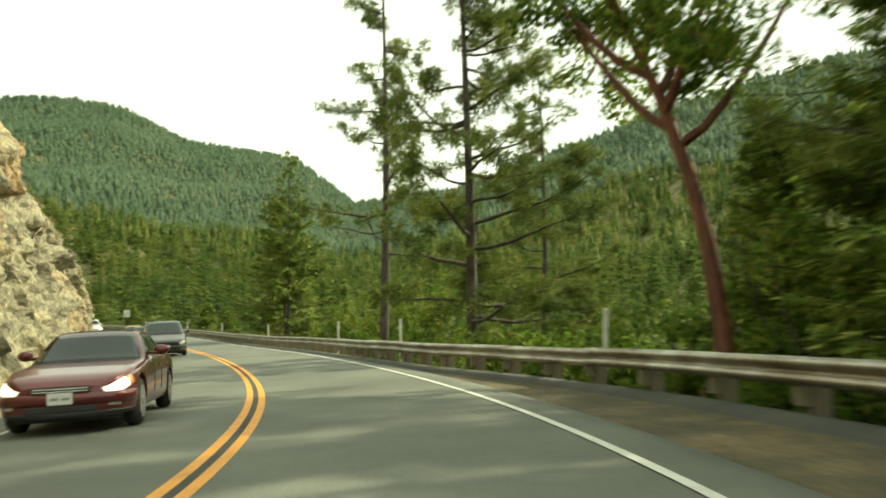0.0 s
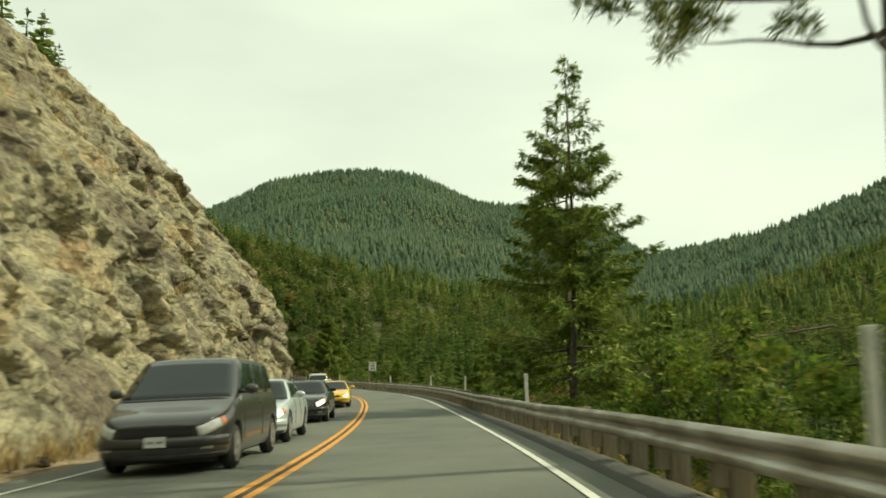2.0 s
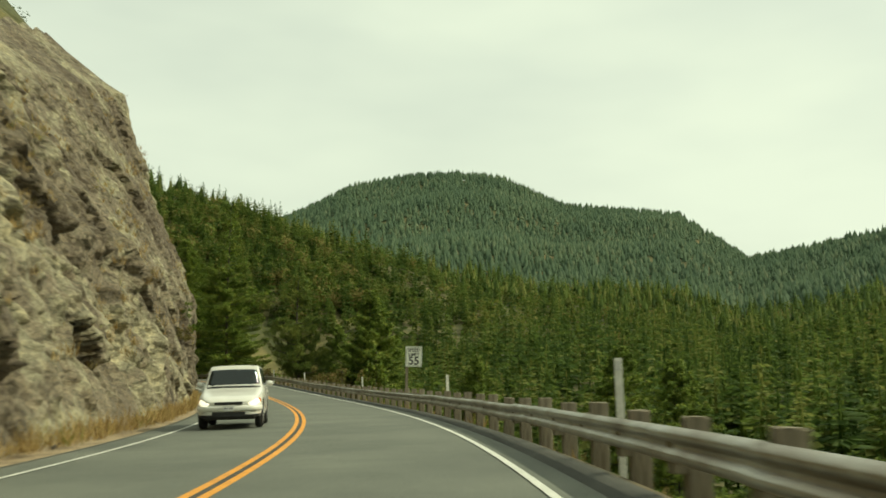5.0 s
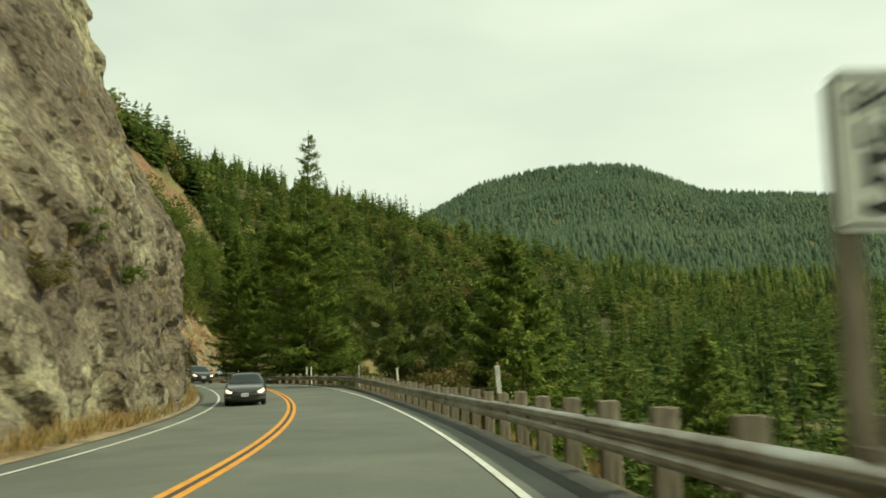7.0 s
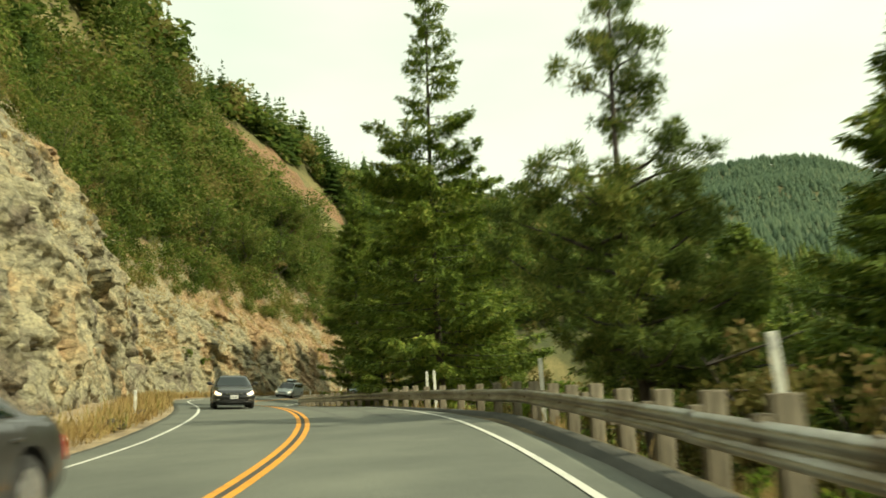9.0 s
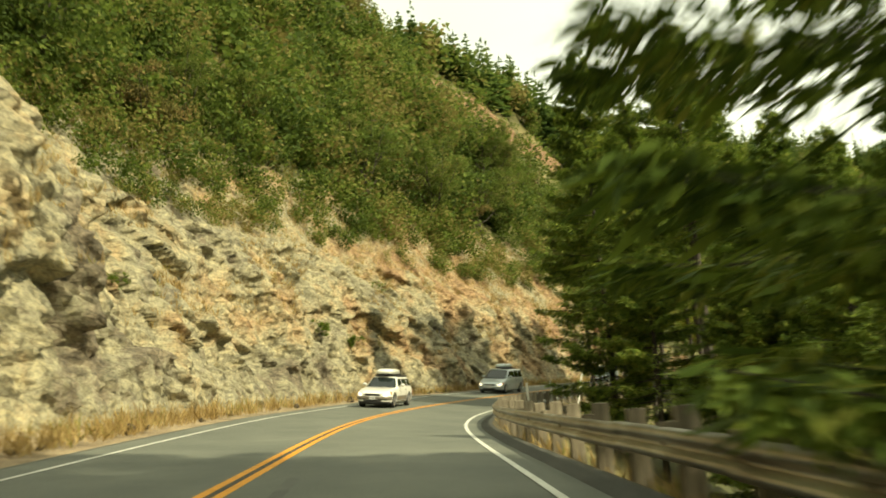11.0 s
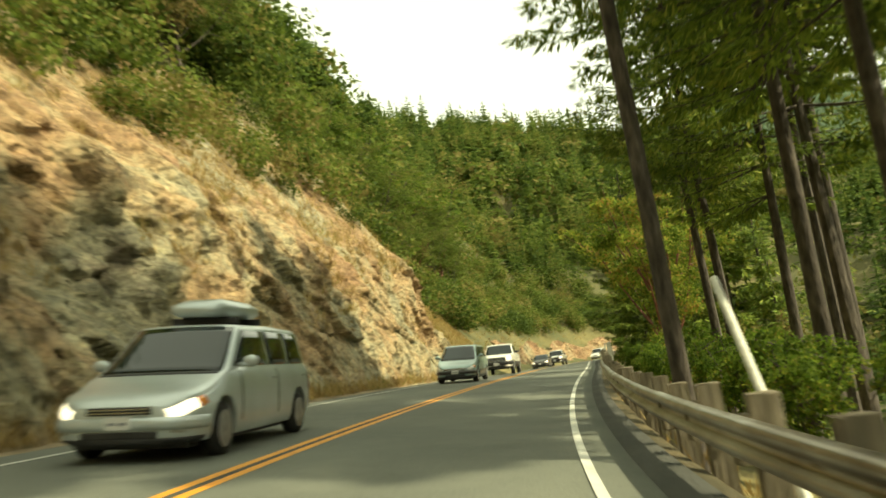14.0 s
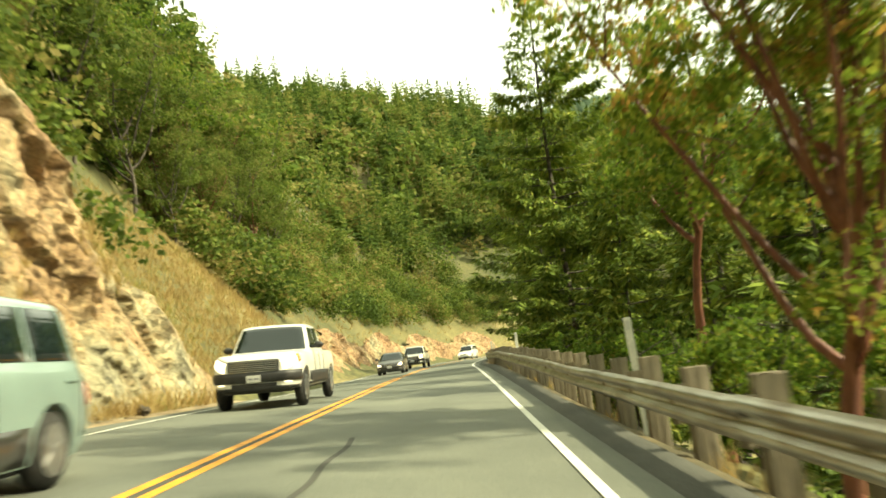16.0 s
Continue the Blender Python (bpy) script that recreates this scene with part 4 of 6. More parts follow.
def woods(name, places, heights, blades, material, label, kinds=10, seed=3, maker=bough_bits, spread=0.26):
    r = np.random.default_rng(seed)
    moulds = [maker(blades, 1.0, r, 0) for _ in range(kinds)]
    vs, fs, tones, k = [], [], [], 0
    pick = r.integers(0, kinds, len(places))
    tone = r.normal(0, spread, len(places))
    turn, fat = r.uniform(0, 2 * np.pi, len(places)), r.uniform(0.85, 1.5, len(places))
    for i in range(kinds):
        ids = np.where(pick == i)[0]
        if not len(ids):
            continue
        v, f = moulds[i]
        c, sn = np.cos(turn[ids])[:, None], np.sin(turn[ids])[:, None]
        hh, ft = heights[ids][:, None], fat[ids][:, None]
        x = (v[None, :, 0] * c - v[None, :, 1] * sn) * hh * ft + places[ids, 0:1]
        y = (v[None, :, 0] * sn + v[None, :, 1] * c) * hh * ft + places[ids, 1:2]
        z = v[None, :, 2] * hh + places[ids, 2:3]
        vs.append(np.stack([x, y, z], -1).reshape(-1, 3))
        tones.append(np.repeat(tone[ids], len(v)))
        fs.append((f[None] + (k + np.arange(len(ids)) * len(v))[:, None, None]).reshape(-1, 4))
        k += len(ids) * len(v)
    me = mesh_of(name, np.concatenate(vs), np.concatenate(fs))
    me.attributes.new("tone", "FLOAT", "POINT").data.foreach_set("value", np.concatenate(tones).astype(np.float32))
    ob = solid(name, me, material)
    return tagged(ob, label, "woods", kind="stuff")


def scrub_bits(n, h, r, layers, size=1.0):
    """A round-headed broadleaf in open clumps."""
    c = unit(r.normal(size=(9, 3))) * r.uniform(0.15, 0.36, (9, 1)) + [0, 0, 0.55]
    i = r.integers(0, 9, n)
    off = unit(r.normal(size=(n, 3))) * (r.uniform(0.3, 1, n) ** 0.5 * 0.24)[:, None]
    p = c[i] + off
    face = unit(unit(off) + [0, 0, 0.2] + r.normal(0, 0.4, (n, 3)))
    d = unit(np.cross(face, r.normal(size=(n, 3))))
    long_ = r.uniform(0.08, 0.17, n) * size
    return kites(p - d * long_[:, None] / 2, d, np.cross(face, d), long_, r.uniform(0.06, 0.115, n) * size)


def on_slide(s, u):
    """The bare strip where the hillside has slipped."""
    k = np.clip((s - 316) / 60, 0, 1)
    off = u - (-54 + 12 * k)
    return (s > 312) & (s < 378) & (off > -5) & (off < 15)


def sprinkle(n, x0, x1, y0, y1, keep, r):
    x, y = r.uniform(x0, x1, n), r.uniform(y0, y1, n)
    s, u, z = road_near(x, y)
    ok = keep(x, y, s, u) & ~on_slide(s, u)
    x, y = x[ok], y[ok]
    return np.stack([x, y, height(x, y) - 0.3], 1)


r = np.random.default_rng(31)
# far slopes across the river and the ridges ahead
def far_keep(x, y, s, u):
    dx, dy = x + 40, y - 60
    az, d = np.degrees(np.arctan2(-dx, dy)), np.hypot(dx, dy)
    return (az > -32) & (az < 62) & (d > 290) & (d < 1330) & (np.abs(u) > 22)


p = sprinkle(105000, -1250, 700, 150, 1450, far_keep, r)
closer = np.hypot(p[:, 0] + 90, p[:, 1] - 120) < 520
woods("far_woods", p[~closer], r.uniform(6.5, 12, (~closer).sum()), 15, FAR_WOODS, "distant conifer forest covering the mountain slopes, coloured pale for haze", seed=5, maker=cone_bits, kinds=24, spread=0.12)
closer &= r.uniform(0, 1, len(p)) < 0.65
leafy = closer & (r.uniform(0, 1, len(p)) < 0.3)
closer &= ~leafy
woods("middle_scrub", p[leafy], r.uniform(5, 11, leafy.sum()), 90, SCRUB, "light green broadleaf trees among the conifers", seed=25, maker=scrub_bits, spread=0.38)
end = along(330, 0)
near_end = closer & (np.hypot(p[:, 0] - end[0], p[:, 1] - end[1]) < 250)
closer &= ~near_end
woods("spur_woods", p[near_end], r.uniform(7, 17, near_end.sum()), 150, WOODS, "conifers on the spur where the canyon bends", seed=35, maker=whorl_bits, kinds=14)
woods("middle_woods", p[closer], r.uniform(7, 17, closer.sum()), 56, WOODS, "conifer forest on the nearer canyon slopes", seed=15, maker=bough_bits, kinds=16)


def near_keep(x, y, s, u):
    dx, dy = x + 40, y - 60
    az, d = np.degrees(np.arctan2(-dx, dy)), np.hypot(dx, dy)
    return (u > 20) & (d < 310) & (az > -150) & (az < 70)


p = sprinkle(9500, -330, 260, -90, 420, near_keep, r)
beside = road_near(p[:, 0], p[:, 1])[1] < 85
woods("valley_woods", p[~beside], r.uniform(9, 19, (~beside).sum()), 120, WOODS, "conifers along the river below the road", seed=6, maker=whorl_bits, kinds=16)
woods("river_woods", p[beside], r.uniform(8, 17, beside.sum()) * np.where((road_near(p[beside, 0], p[beside, 1])[1] < 45) & (road_near(p[beside, 0], p[beside, 1])[0] > 85), 0.62, 1.0), 165, WOODS, "dark firs on the bank between road and river", seed=16, maker=whorl_bits, kinds=14)


# hillside above the rock cut
def hill_keep(x, y, s, u):
    d = -u - cut_top(s)
    return (u < 0) & (np.where(s > 290, -u > 19, d > np.where(s < 156, 12.0, 3.0))) & (-u < 150) & (s > 118)


p = np.concatenate([sprinkle(11000, -420, 60, 40, 440, hill_keep, r), sprinkle(60, -212, -197, 166, 182, hill_keep, r)])
s_, u_, z_ = road_near(p[:, 0], p[:, 1])
lot = r.uniform(0, 1, len(p)) < np.clip((-u_ - 34) / 80, np.where(s_ < 240, 0.33, 0.14), 0.65)
lot |= (r.uniform(0, 1, len(p)) < np.interp(s_, [235, 250], [0.52, 0.3])) & (-u_ > 21)
lot &= -u_ > 21
lot |= s_ < 156
woods("hillside_firs", p[lot], r.uniform(6, 15, lot.sum()) * np.interp(-u_[lot], [20, 45], [0.62, 1.0]), 135, WOODS, "firs on the steep slope above the rock cut", seed=8, maker=lambda n, h, r, k: whorl_bits(n, h, r, k, 1.25))
low = ~lot & (-u_ < 38)
sparse = r.uniform(0, 1, len(p)) < np.interp(-u_, [30, 50], [0.5, 0.9])
high = ~lot & ~low & sparse
low &= sparse
woods("hillside_scrub", p[high], r.uniform(5, 11.5, high.sum()), 190, SCRUB, "bright green oak and madrone scrub on the steep slope", seed=9, maker=scrub_bits, spread=0.38)
woods("slope_scrub", p[low], r.uniform(4.5, 10.5, low.sum()) * np.interp(s_[low], [235, 260], [1.0, 1.25]), 800, SCRUB, "leafy oak scrub just above the rock cut", seed=19, maker=lambda n, h, r, k: scrub_bits(n, h, r, k, 0.34), spread=0.38)
ss = np.concatenate([r.uniform(152, 206, 500), r.uniform(212, 298, 1000), r.uniform(220, 240, 200)])
dd = 0.9 + 24 * r.uniform(0, 1, 1700) ** 1.2
q = along(ss, -(cut_top(ss) + dd), 0)
q[:, 2] = np.where(dd < 4.5, np.interp(ss, GRID2, _z) + cut_height(ss) - 0.4 + hill_slope(ss) * dd, height(q[:, 0], q[:, 1]) - 0.3)
woods("cliff_top_scrub", q, r.uniform(1.6, 4.2, len(q)) * np.interp(dd, [0, 3, 10], [0.45, 0.8, 1.2]) * np.interp(ss, [235, 260], [1.0, 1.3]), 260, SCRUB, "low leafy scrub along the top of the rock cut", seed=29, maker=lambda n, h, r, k: scrub_bits(n, h, r, k, 0.62), spread=0.38)

ss, uu = r.uniform(297, 372, 520), -(19 + 27 * r.uniform(0, 1, 520))
q = along(ss, uu, 0)
q[:, 2] = height(q[:, 0], q[:, 1]) - 0.3
q = q[~on_slide(ss, uu)]
bank_fir = r.uniform(0, 1, len(q)) < 0.35
woods("bank_scrub", q[~bank_fir], r.uniform(4, 8.5, (~bank_fir).sum()), 420, SCRUB, "leafy oaks and madrones on the open bank", seed=39, maker=lambda n, h, r, k: scrub_bits(n, h, r, k, 0.45), spread=0.38)
woods("bank_firs", q[bank_fir], r.uniform(5, 10, bank_fir.sum()), 200, WOODS, "young firs among the oaks on the open bank", seed=49, maker=lambda n, h, r, k: whorl_bits(n, h, r, k, 1.1))


ss, uu = r.uniform(330, 424, 560), -(10 + 12 * r.uniform(0, 1, 560))
q = along(ss, uu, 0)
q[:, 2] = height(q[:, 0], q[:, 1]) - 0.3
woods("low_scrub", q, r.uniform(1.6, 4.8, len(q)), 300, SCRUB, "low leafy scrub down to the edge of the cut bank", seed=59, maker=lambda n, h, r, k: scrub_bits(n, h, r, k, 0.6), spread=0.38)


# bare rock and earth where the hillside has slipped
ka, kb = np.meshgrid(np.linspace(0, 1, 60), np.linspace(-1, 1, 16), indexing="ij")
wide_ = 5.8 * np.sqrt(np.clip(np.sin(np.pi * (0.04 + 0.92 * ka)), 0, 1)) * (1 + 0.25 * np.sin(ka * 21))
q = along(316 + 60 * ka, -54 + 12 * ka + kb * wide_, 0)
q[..., 2] = height(q[..., 0], q[..., 1]) + 1.3 * (1 - kb**2) - 0.5 + 1.8 * facets(ka * 60, kb * 5 + 20, 3.0, 2.2, 51) * (1 - kb**2)
me = mesh_of("slide", q.reshape(-1, 3), grid_faces(60, 16))
me.attributes.new("iron", "FLOAT", "POINT").data.foreach_set("value", np.full(960, 0.95, np.float32))
tagged(solid("rock_slide", me, ROCK), "bare reddish slide scar on the wooded hillside", "rock slide", kind="structure")


# ---- trees and shrubs along the road ----
madrone = broad_tree("madrone_tree", 11.6, 3.7, 41, MADRONE_BARK, MADRONE, "madrone with peeling red bark and yellowing orange leaves", clear=0.13, lean=(-0.03, 0.0), limbs=13, clumps=400, leaf_size=0.17, per=55)
madrone.matrix_basis = stand(284.5, 8.2)
madrone_lean = broad_tree("madrone_tree", 16, 3.9, 42, MADRONE_BARK, BROAD, "leaning madrone with smooth red trunk and dark leaves", clear=0.5, lean=(-0.13, 0.05), clumps=210, leaf_size=0.19, per=60)
madrone_lean.matrix_basis = stand(12.4, 9.9)
oak = broad_tree("oak_tree", 9, 3.6, 43, BARK, BROAD, "leafy green oak on the bank beside the road", clear=0.22, lean=(0.03, 0.05), clumps=150, leaf_size=0.19, per=60)
oak.matrix_basis = stand(43, 12.0)
shrub = broad_tree("shrub", 3.2, 1.9, 44, BARK, BROAD, "bright green roadside shrub behind the guardrail", clear=0.08, clumps=90, leaf_size=0.14, per=60, limbs=9, category="shrub")
shrub.matrix_basis = stand(36, 8.4)
hill_oak = broad_tree("oak_tree", 7.5, 3.4, 45, BARK, SCRUB, "scrubby oak leaning out over the rock cut", clear=0.2, lean=(0.05, 0.02), clumps=160, leaf_size=0.14, per=75)
hill_oak.matrix_basis = stand(262, -13.5)
hill_madrone = broad_tree("madrone_tree", 7.5, 3.2, 46, MADRONE_BARK, SCRUB, "madrone with red limbs above the rock cut", clear=0.3, lean=(0.12, -0.05), clumps=140, leaf_size=0.14, per=70)
hill_madrone.matrix_basis = stand(256, -12.5)
brown_bush = broad_tree("shrub", 4.5, 2.6, 47, BARK, BROWN, "sparse brownish-green bush on the bank", clear=0.12, clumps=90, leaf_size=0.17, per=55, category="shrub")
brown_bush.matrix_basis = stand(77, 10.8)
tall_fir = fir_tree(25, 5.0, 17, clear=0.36, density=0.8, fine=2.0, gap=2.3, label="tall fir with a bare lower trunk in a dark roadside stand")
tall_fir.matrix_basis = stand(257, 9.0)
dark_fir = fir_tree(23, 4.4, 18, clear=0.1, density=1.7, fine=1.6, gap=0.9, label="dense dark fir leaning over the guardrail")
dark_fir.matrix_basis = stand(236.5, 8.9)
# Added mostly out of view, so its high crown throws shade on the rock.
shade_fir = fir_tree(31, 5.2, 22, clear=0.52, density=1.5, fine=1.5, label="very tall fir with a long bare trunk and dense high crown, added to shade the rock cut")
shade_fir.matrix_basis = stand(253.5, 12.8)
young_fir = fir_tree(9.5, 2.3, 19, clear=0.05, label="young bright green fir on the river bank")
young_fir.matrix_basis = stand(90, 14.0, scale=1.4)

rr = random.Random(9)
copy_thing(madrone_lean, stand(295.5, 9.0, turn=150, scale=0.7))
for mould, spots in (
        (tall_fir, ((299, 16, 0.95), (307, 13.5, 0.9), (246.5, 8.3, 1.0), (251.7, 9.0, 1.0), (262.5, 11.0, 1.05), (266, 10.5, 0.95), (269.5, 9.0, 0.95), (273.4, 9.0, 1.0), (352, 9.0, 1.0), (346, 11.5, 1.05), (12, 13, 0.85))),
        # The first four are unseen extras that keep the sun off the nearer firs.
        (dark_fir, ((232, 18.5, 0.95), (226.5, 20.5, 0.9), (237.5, 17, 0.9), (222, 19, 0.9), (231.5, 11.5, 0.9), (228, 16, 0.8), (199, 13.5, 0.7), (207, 16, 0.75), (312, 13.5, 0.8), (358, 10, 0.85), (8.5, 11.0, 0.75), (4.5, 9.5, 0.8), (11, 12.5, 0.55), (13.5, 14.5, 0.6), (15.5, 12.4, 0.5), (18.5, 14, 0.6))),
        (shade_fir, ((248.5, 13.5, 0.95), (268.5, 12.8, 1.0), (272.5, 13.2, 1.0))),
        (fir_a, ((316, 8.8, 1.35), (341, 10, 1.2))),
        (fir_e, ((33, 16.5, 0.7), (38, 19, 0.8), (168.2, 16.6, 0.93), (14, 17, 0.85), (18, 18.5, 0.8), (11, 19, 0.9), (16, 22, 0.95), (178, 17, 0.8), (128, 24, 0.8), (140, 27, 0.8), (154, 21, 0.75), (110, 26, 0.8), (325, 13, 0.8), (333, 15.5, 0.8))),
        (young_fir, ((80.5, 14, 1.0), (99, 18, 1.0), (78, 17, 1.0), (64.5, 15.5, 0.8), (55, 17, 0.9), (302, 11.5, 0.8), (308, 10, 0.9), (318, 10.5, 1.0), (298, 13.5, 1.1), (158, 12.5, 0.7), (182, 13.5, 0.8), (292, 15, 0.9), (330, 10.5, 0.8))),
        (pine_b, ((52, 19, 0.75), (30, 12.5, 0.7), (8, 10.5, 0.75))),
        (oak, ((14.5, 11.5, 0.75), (3.5, 10.5, 1.1), (13, 11.8, 0.9), (10.5, 11.2, 0.85), (16.8, 13.2, 0.9), (57, 12, 0.9), (290, 11.5, 0.7))),
        (shrub, ((19.5, 11.5, 1.9), (17.3, 10.4, 1.5), (9.5, 7.7, 0.6), (12, 7.5, 0.6), (14.5, 7.2, 0.55), (17, 6.8, 0.5), (19.5, 6.5, 0.5), (22, 6.3, 0.45), (26, 6.2, 0.45), (32, 6.2, 0.4), (39, 6.2, 0.4), (43, 8.2, 0.6), (21.5, 9.0, 1.3), (15, 9.9, 1.0), (10, 9.9, 1.1), (59, 9.0, 1.1), (68, 8.4, 0.9), (81, 8.8, 0.8), (146, 9.0, 0.8), (160, 9.0, 0.9), (176, 8.4, 1.0), (258, 7.9, 0.8), (262, 7.7, 0.75), (265, 8.3, 0.9), (268, 7.6, 0.7), (271, 8.0, 0.85), (254, 7.8, 0.7), (274, 8.4, 1.0), (278.5, 8.6, 1.0), (289, 8.2, 1.0),
                 (294, 8.0, 0.9), (300, 8.2, 1.1), (306.5, 8.0, 1.0), (313, 8.2, 1.1), (322, 8.4, 1.2))),
        (brown_bush, ((74, 11.5, 1.1), (84, 12, 1.0), (162.5, 11.5, 1.3), (166, 11.5, 1.0), (172.5, 11, 1.2), (185, 12, 1.2), (276, 10.5, 1.0)))):
    for s, u, k in spots:
        copy_thing(mould, stand(s, u, turn=rr.uniform(0, 360), scale=k * rr.uniform(0.94, 1.06)))
for n in range(44):
    s = 160 + n * 4.2 + rr.uniform(-2, 2)
    back = float(cut_top(s)) if s < 286 else 15.5
    copy_thing((hill_oak, hill_madrone, brown_bush, hill_oak, shrub)[n % 5], stand(s, -(back + 1.2 + rr.uniform(0.3, 5.5)), 0.3, rr.uniform(0, 360), rr.uniform(0.75, 1.15) * (1.3 if s > 245 else 1.0)))
for n in range(40):
    s = 297 + n * 1.7 + rr.uniform(-2, 2)
    copy_thing((hill_oak, hill_madrone, hill_oak, oak)[n % 4], stand(s, -((17 if s < 320 else 12.5) + rr.uniform(0, 11)), 0.3, rr.uniform(0, 360), rr.uniform(1.0, 1.6)))
for s, k in ((44, 0.34), (52, 0.3), (59, 0.4), (63, 0.34), (68, 0.46), (71, 0.36), (76, 0.42), (79, 0.5), (82, 0.4), (85, 0.35), (92, 0.4), (125, 0.45), (131, 0.6), (137, 0.5), (143, 0.65), (96, 0.42), (101, 0.5), (106, 0.45), (112, 0.55), (118, 0.5), (88, 0.36), (150, 0.5), (146, 0.45)):
    copy_thing(young_fir, stand(s, -(float(cut_top(s)) + 1.0 + rr.uniform(0, 3)), 0.1, rr.uniform(0, 360), k))
for s, z, k in ((139, 5.0, 0.48), (142, 4.2, 0.34), (135, 3.4, 0.3), (62, 4.5, 0.3), (70, 6.0, 0.3), (233, 3.6, 0.36), (236, 3.0, 0.3), (215, 4.5, 0.3), (96, 5.5, 0.28)):
    inward = float(cut_foot(s) + cut_lean(s) * z)
    x, y, zz = along(s, -(inward - float(rock_push(np.array(s), np.array(z), cut_height(s)))), z - 0.15)
    copy_thing(brown_bush if s < 137 else shrub, Matrix.Translation((x, y, zz)) @ Matrix.Rotation(rr.uniform(0, 6), 4, "Z") @ Matrix.Scale(k, 4))


# ---- dry grass ----
def grass(name, spots, per, tall, label, seed):
    """Tufts of thin blades on given spots."""
    g = np.random.default_rng(seed)
    n = len(spots) * per
    root = np.repeat(spots, per, 0) + g.normal(0, 0.09, (n, 3)) * [1, 1, 0]
    d = unit(g.normal(0, 0.38, (n, 3)) * [1, 1, 0] + [0, 0, 1])
    ob = solid(name, mesh_of(name, *kites(root, d, sides(d, g), g.uniform(0.5, 1.25, n) * np.repeat(tall, per), g.uniform(0.014, 0.038, n))), GRASS)
    return tagged(ob, label, "grass", kind="stuff")


g = np.random.default_rng(77)
ss = np.concatenate([g.uniform(128, 300, 2600), g.uniform(8, 128, 900)])
uu = -4.55 - np.abs(g.normal(0, 0.55, len(ss))) * np.interp(ss, [128, 160, 185, 225, 260], [0.8, 1.8, 2.6, 1.4, 1.0])
uu = np.maximum(uu, -(cut_foot(ss) + 0.3))
grass("verge_grass", along(ss, uu, 0.0), 9, g.uniform(0.2, 0.75, len(ss)), "tall golden dry grass at the foot of the rock", 1)
ss, uu = np.concatenate([g.uniform(294, 330, 6500), g.uniform(330, 420, 1000)]), -g.uniform(5.0, 17, 7500)
pts = along(ss, uu, 0)
pts[:, 2] = height(pts[:, 0], pts[:, 1])
grass("bank_grass", pts, 8, g.uniform(0.25, 0.7, 7500), "golden dry grass covering the open bank", 2)
ss = np.concatenate([g.uniform(150, 235, 700), g.uniform(235, 300, 2300)])
uu = -(cut_top(ss) + g.uniform(-0.6, 5.0, 3000))
pts = along(ss, uu, 0)
pts[:, 2] = np.interp(ss, GRID2, _z) + cut_height(ss) - 0.2 + hill_slope(ss) * np.maximum(-uu - cut_top(ss), -0.3)
grass("cliff_top_grass", pts, 8, g.uniform(0.3, 0.8, 3000), "dry grass hanging over the top of the rock cut", 3)
ss = np.concatenate([g.uniform(-10, 24, 90), g.uniform(24, 400, 1300), g.uniform(165, 225, 1000)])
uu = rail_face(ss) + g.uniform(0.25, 1.6, len(ss))
grass("rail_grass", along(ss, uu, np.interp(uu - rail_face(ss), [0, 0.15, 0.5, 1.0, 1.8], [0, -0.03, -0.34, -0.9, -1.3])), 8, g.uniform(0.15, 0.5, len(ss)), "dry weeds growing under the guardrail", 4)


n = 4000
ss, fr = np.concatenate([g.uniform(10, 150, 1800), g.uniform(195, 296, 2200)]), g.uniform(0.12, 0.97, n)
fr = np.where(ss > 190, fr ** 0.6, fr)
zz = fr * cut_height(ss)
clump = np.sin(ss * 0.55 + 1.3 * np.sin(zz * 0.5)) + np.sin(zz * 0.9 - ss * 0.35) > 0.1
ss, zz = ss[clump], zz[clump]
pts = along(ss, -(cut_foot(ss) + cut_lean(ss) * zz + 0.3 * np.maximum(zz - 7, 0) - rock_push(ss, zz, cut_height(ss)) - 0.05), zz - 0.05)
grass("ledge_grass", pts, 14, g.uniform(0.25, 0.6, len(ss)), "dry brown weeds on the ledges of the rock cut", 6)


# ---- tar seams on the carriageway ----
def seam(s0, u0, s1, u1, width, material, label):
    k = np.linspace(0, 1, 14)
    uu = u0 + (u1 - u0) * k + 0.03 * np.sin(k * 17)
    v = along(np.stack([s0 + (s1 - s0) * k] * 2, 1), np.stack([uu - width / 2, uu + width / 2], 1), 0.0065).reshape(-1, 3)
    tagged(solid("road_marking_seam", mesh_of("road_marking_seam", v, grid_faces(14, 2)), material), label, "road seam", kind="structure")


SKID = surface("skid_rubber", [(0.3, (0.07, 0.074, 0.064)), (0.5, (0.095, 0.1, 0.086)), (0.7, (0.13, 0.135, 0.115))], 1.2, 0.85, fine=0.25, bump=0.2, bump_scale=45)
seam(276.5, 1.35, 283.5, 1.27, 0.07, ASPHALT_NEW, "dark tar-sealed crack in the asphalt")
seam(172, 1.1, 196, 0.7, 0.16, SKID, "faint dark skid mark on the asphalt")
seam(171, 2.35, 190, 1.9, 0.14, SKID, "faint dark skid mark on the asphalt")


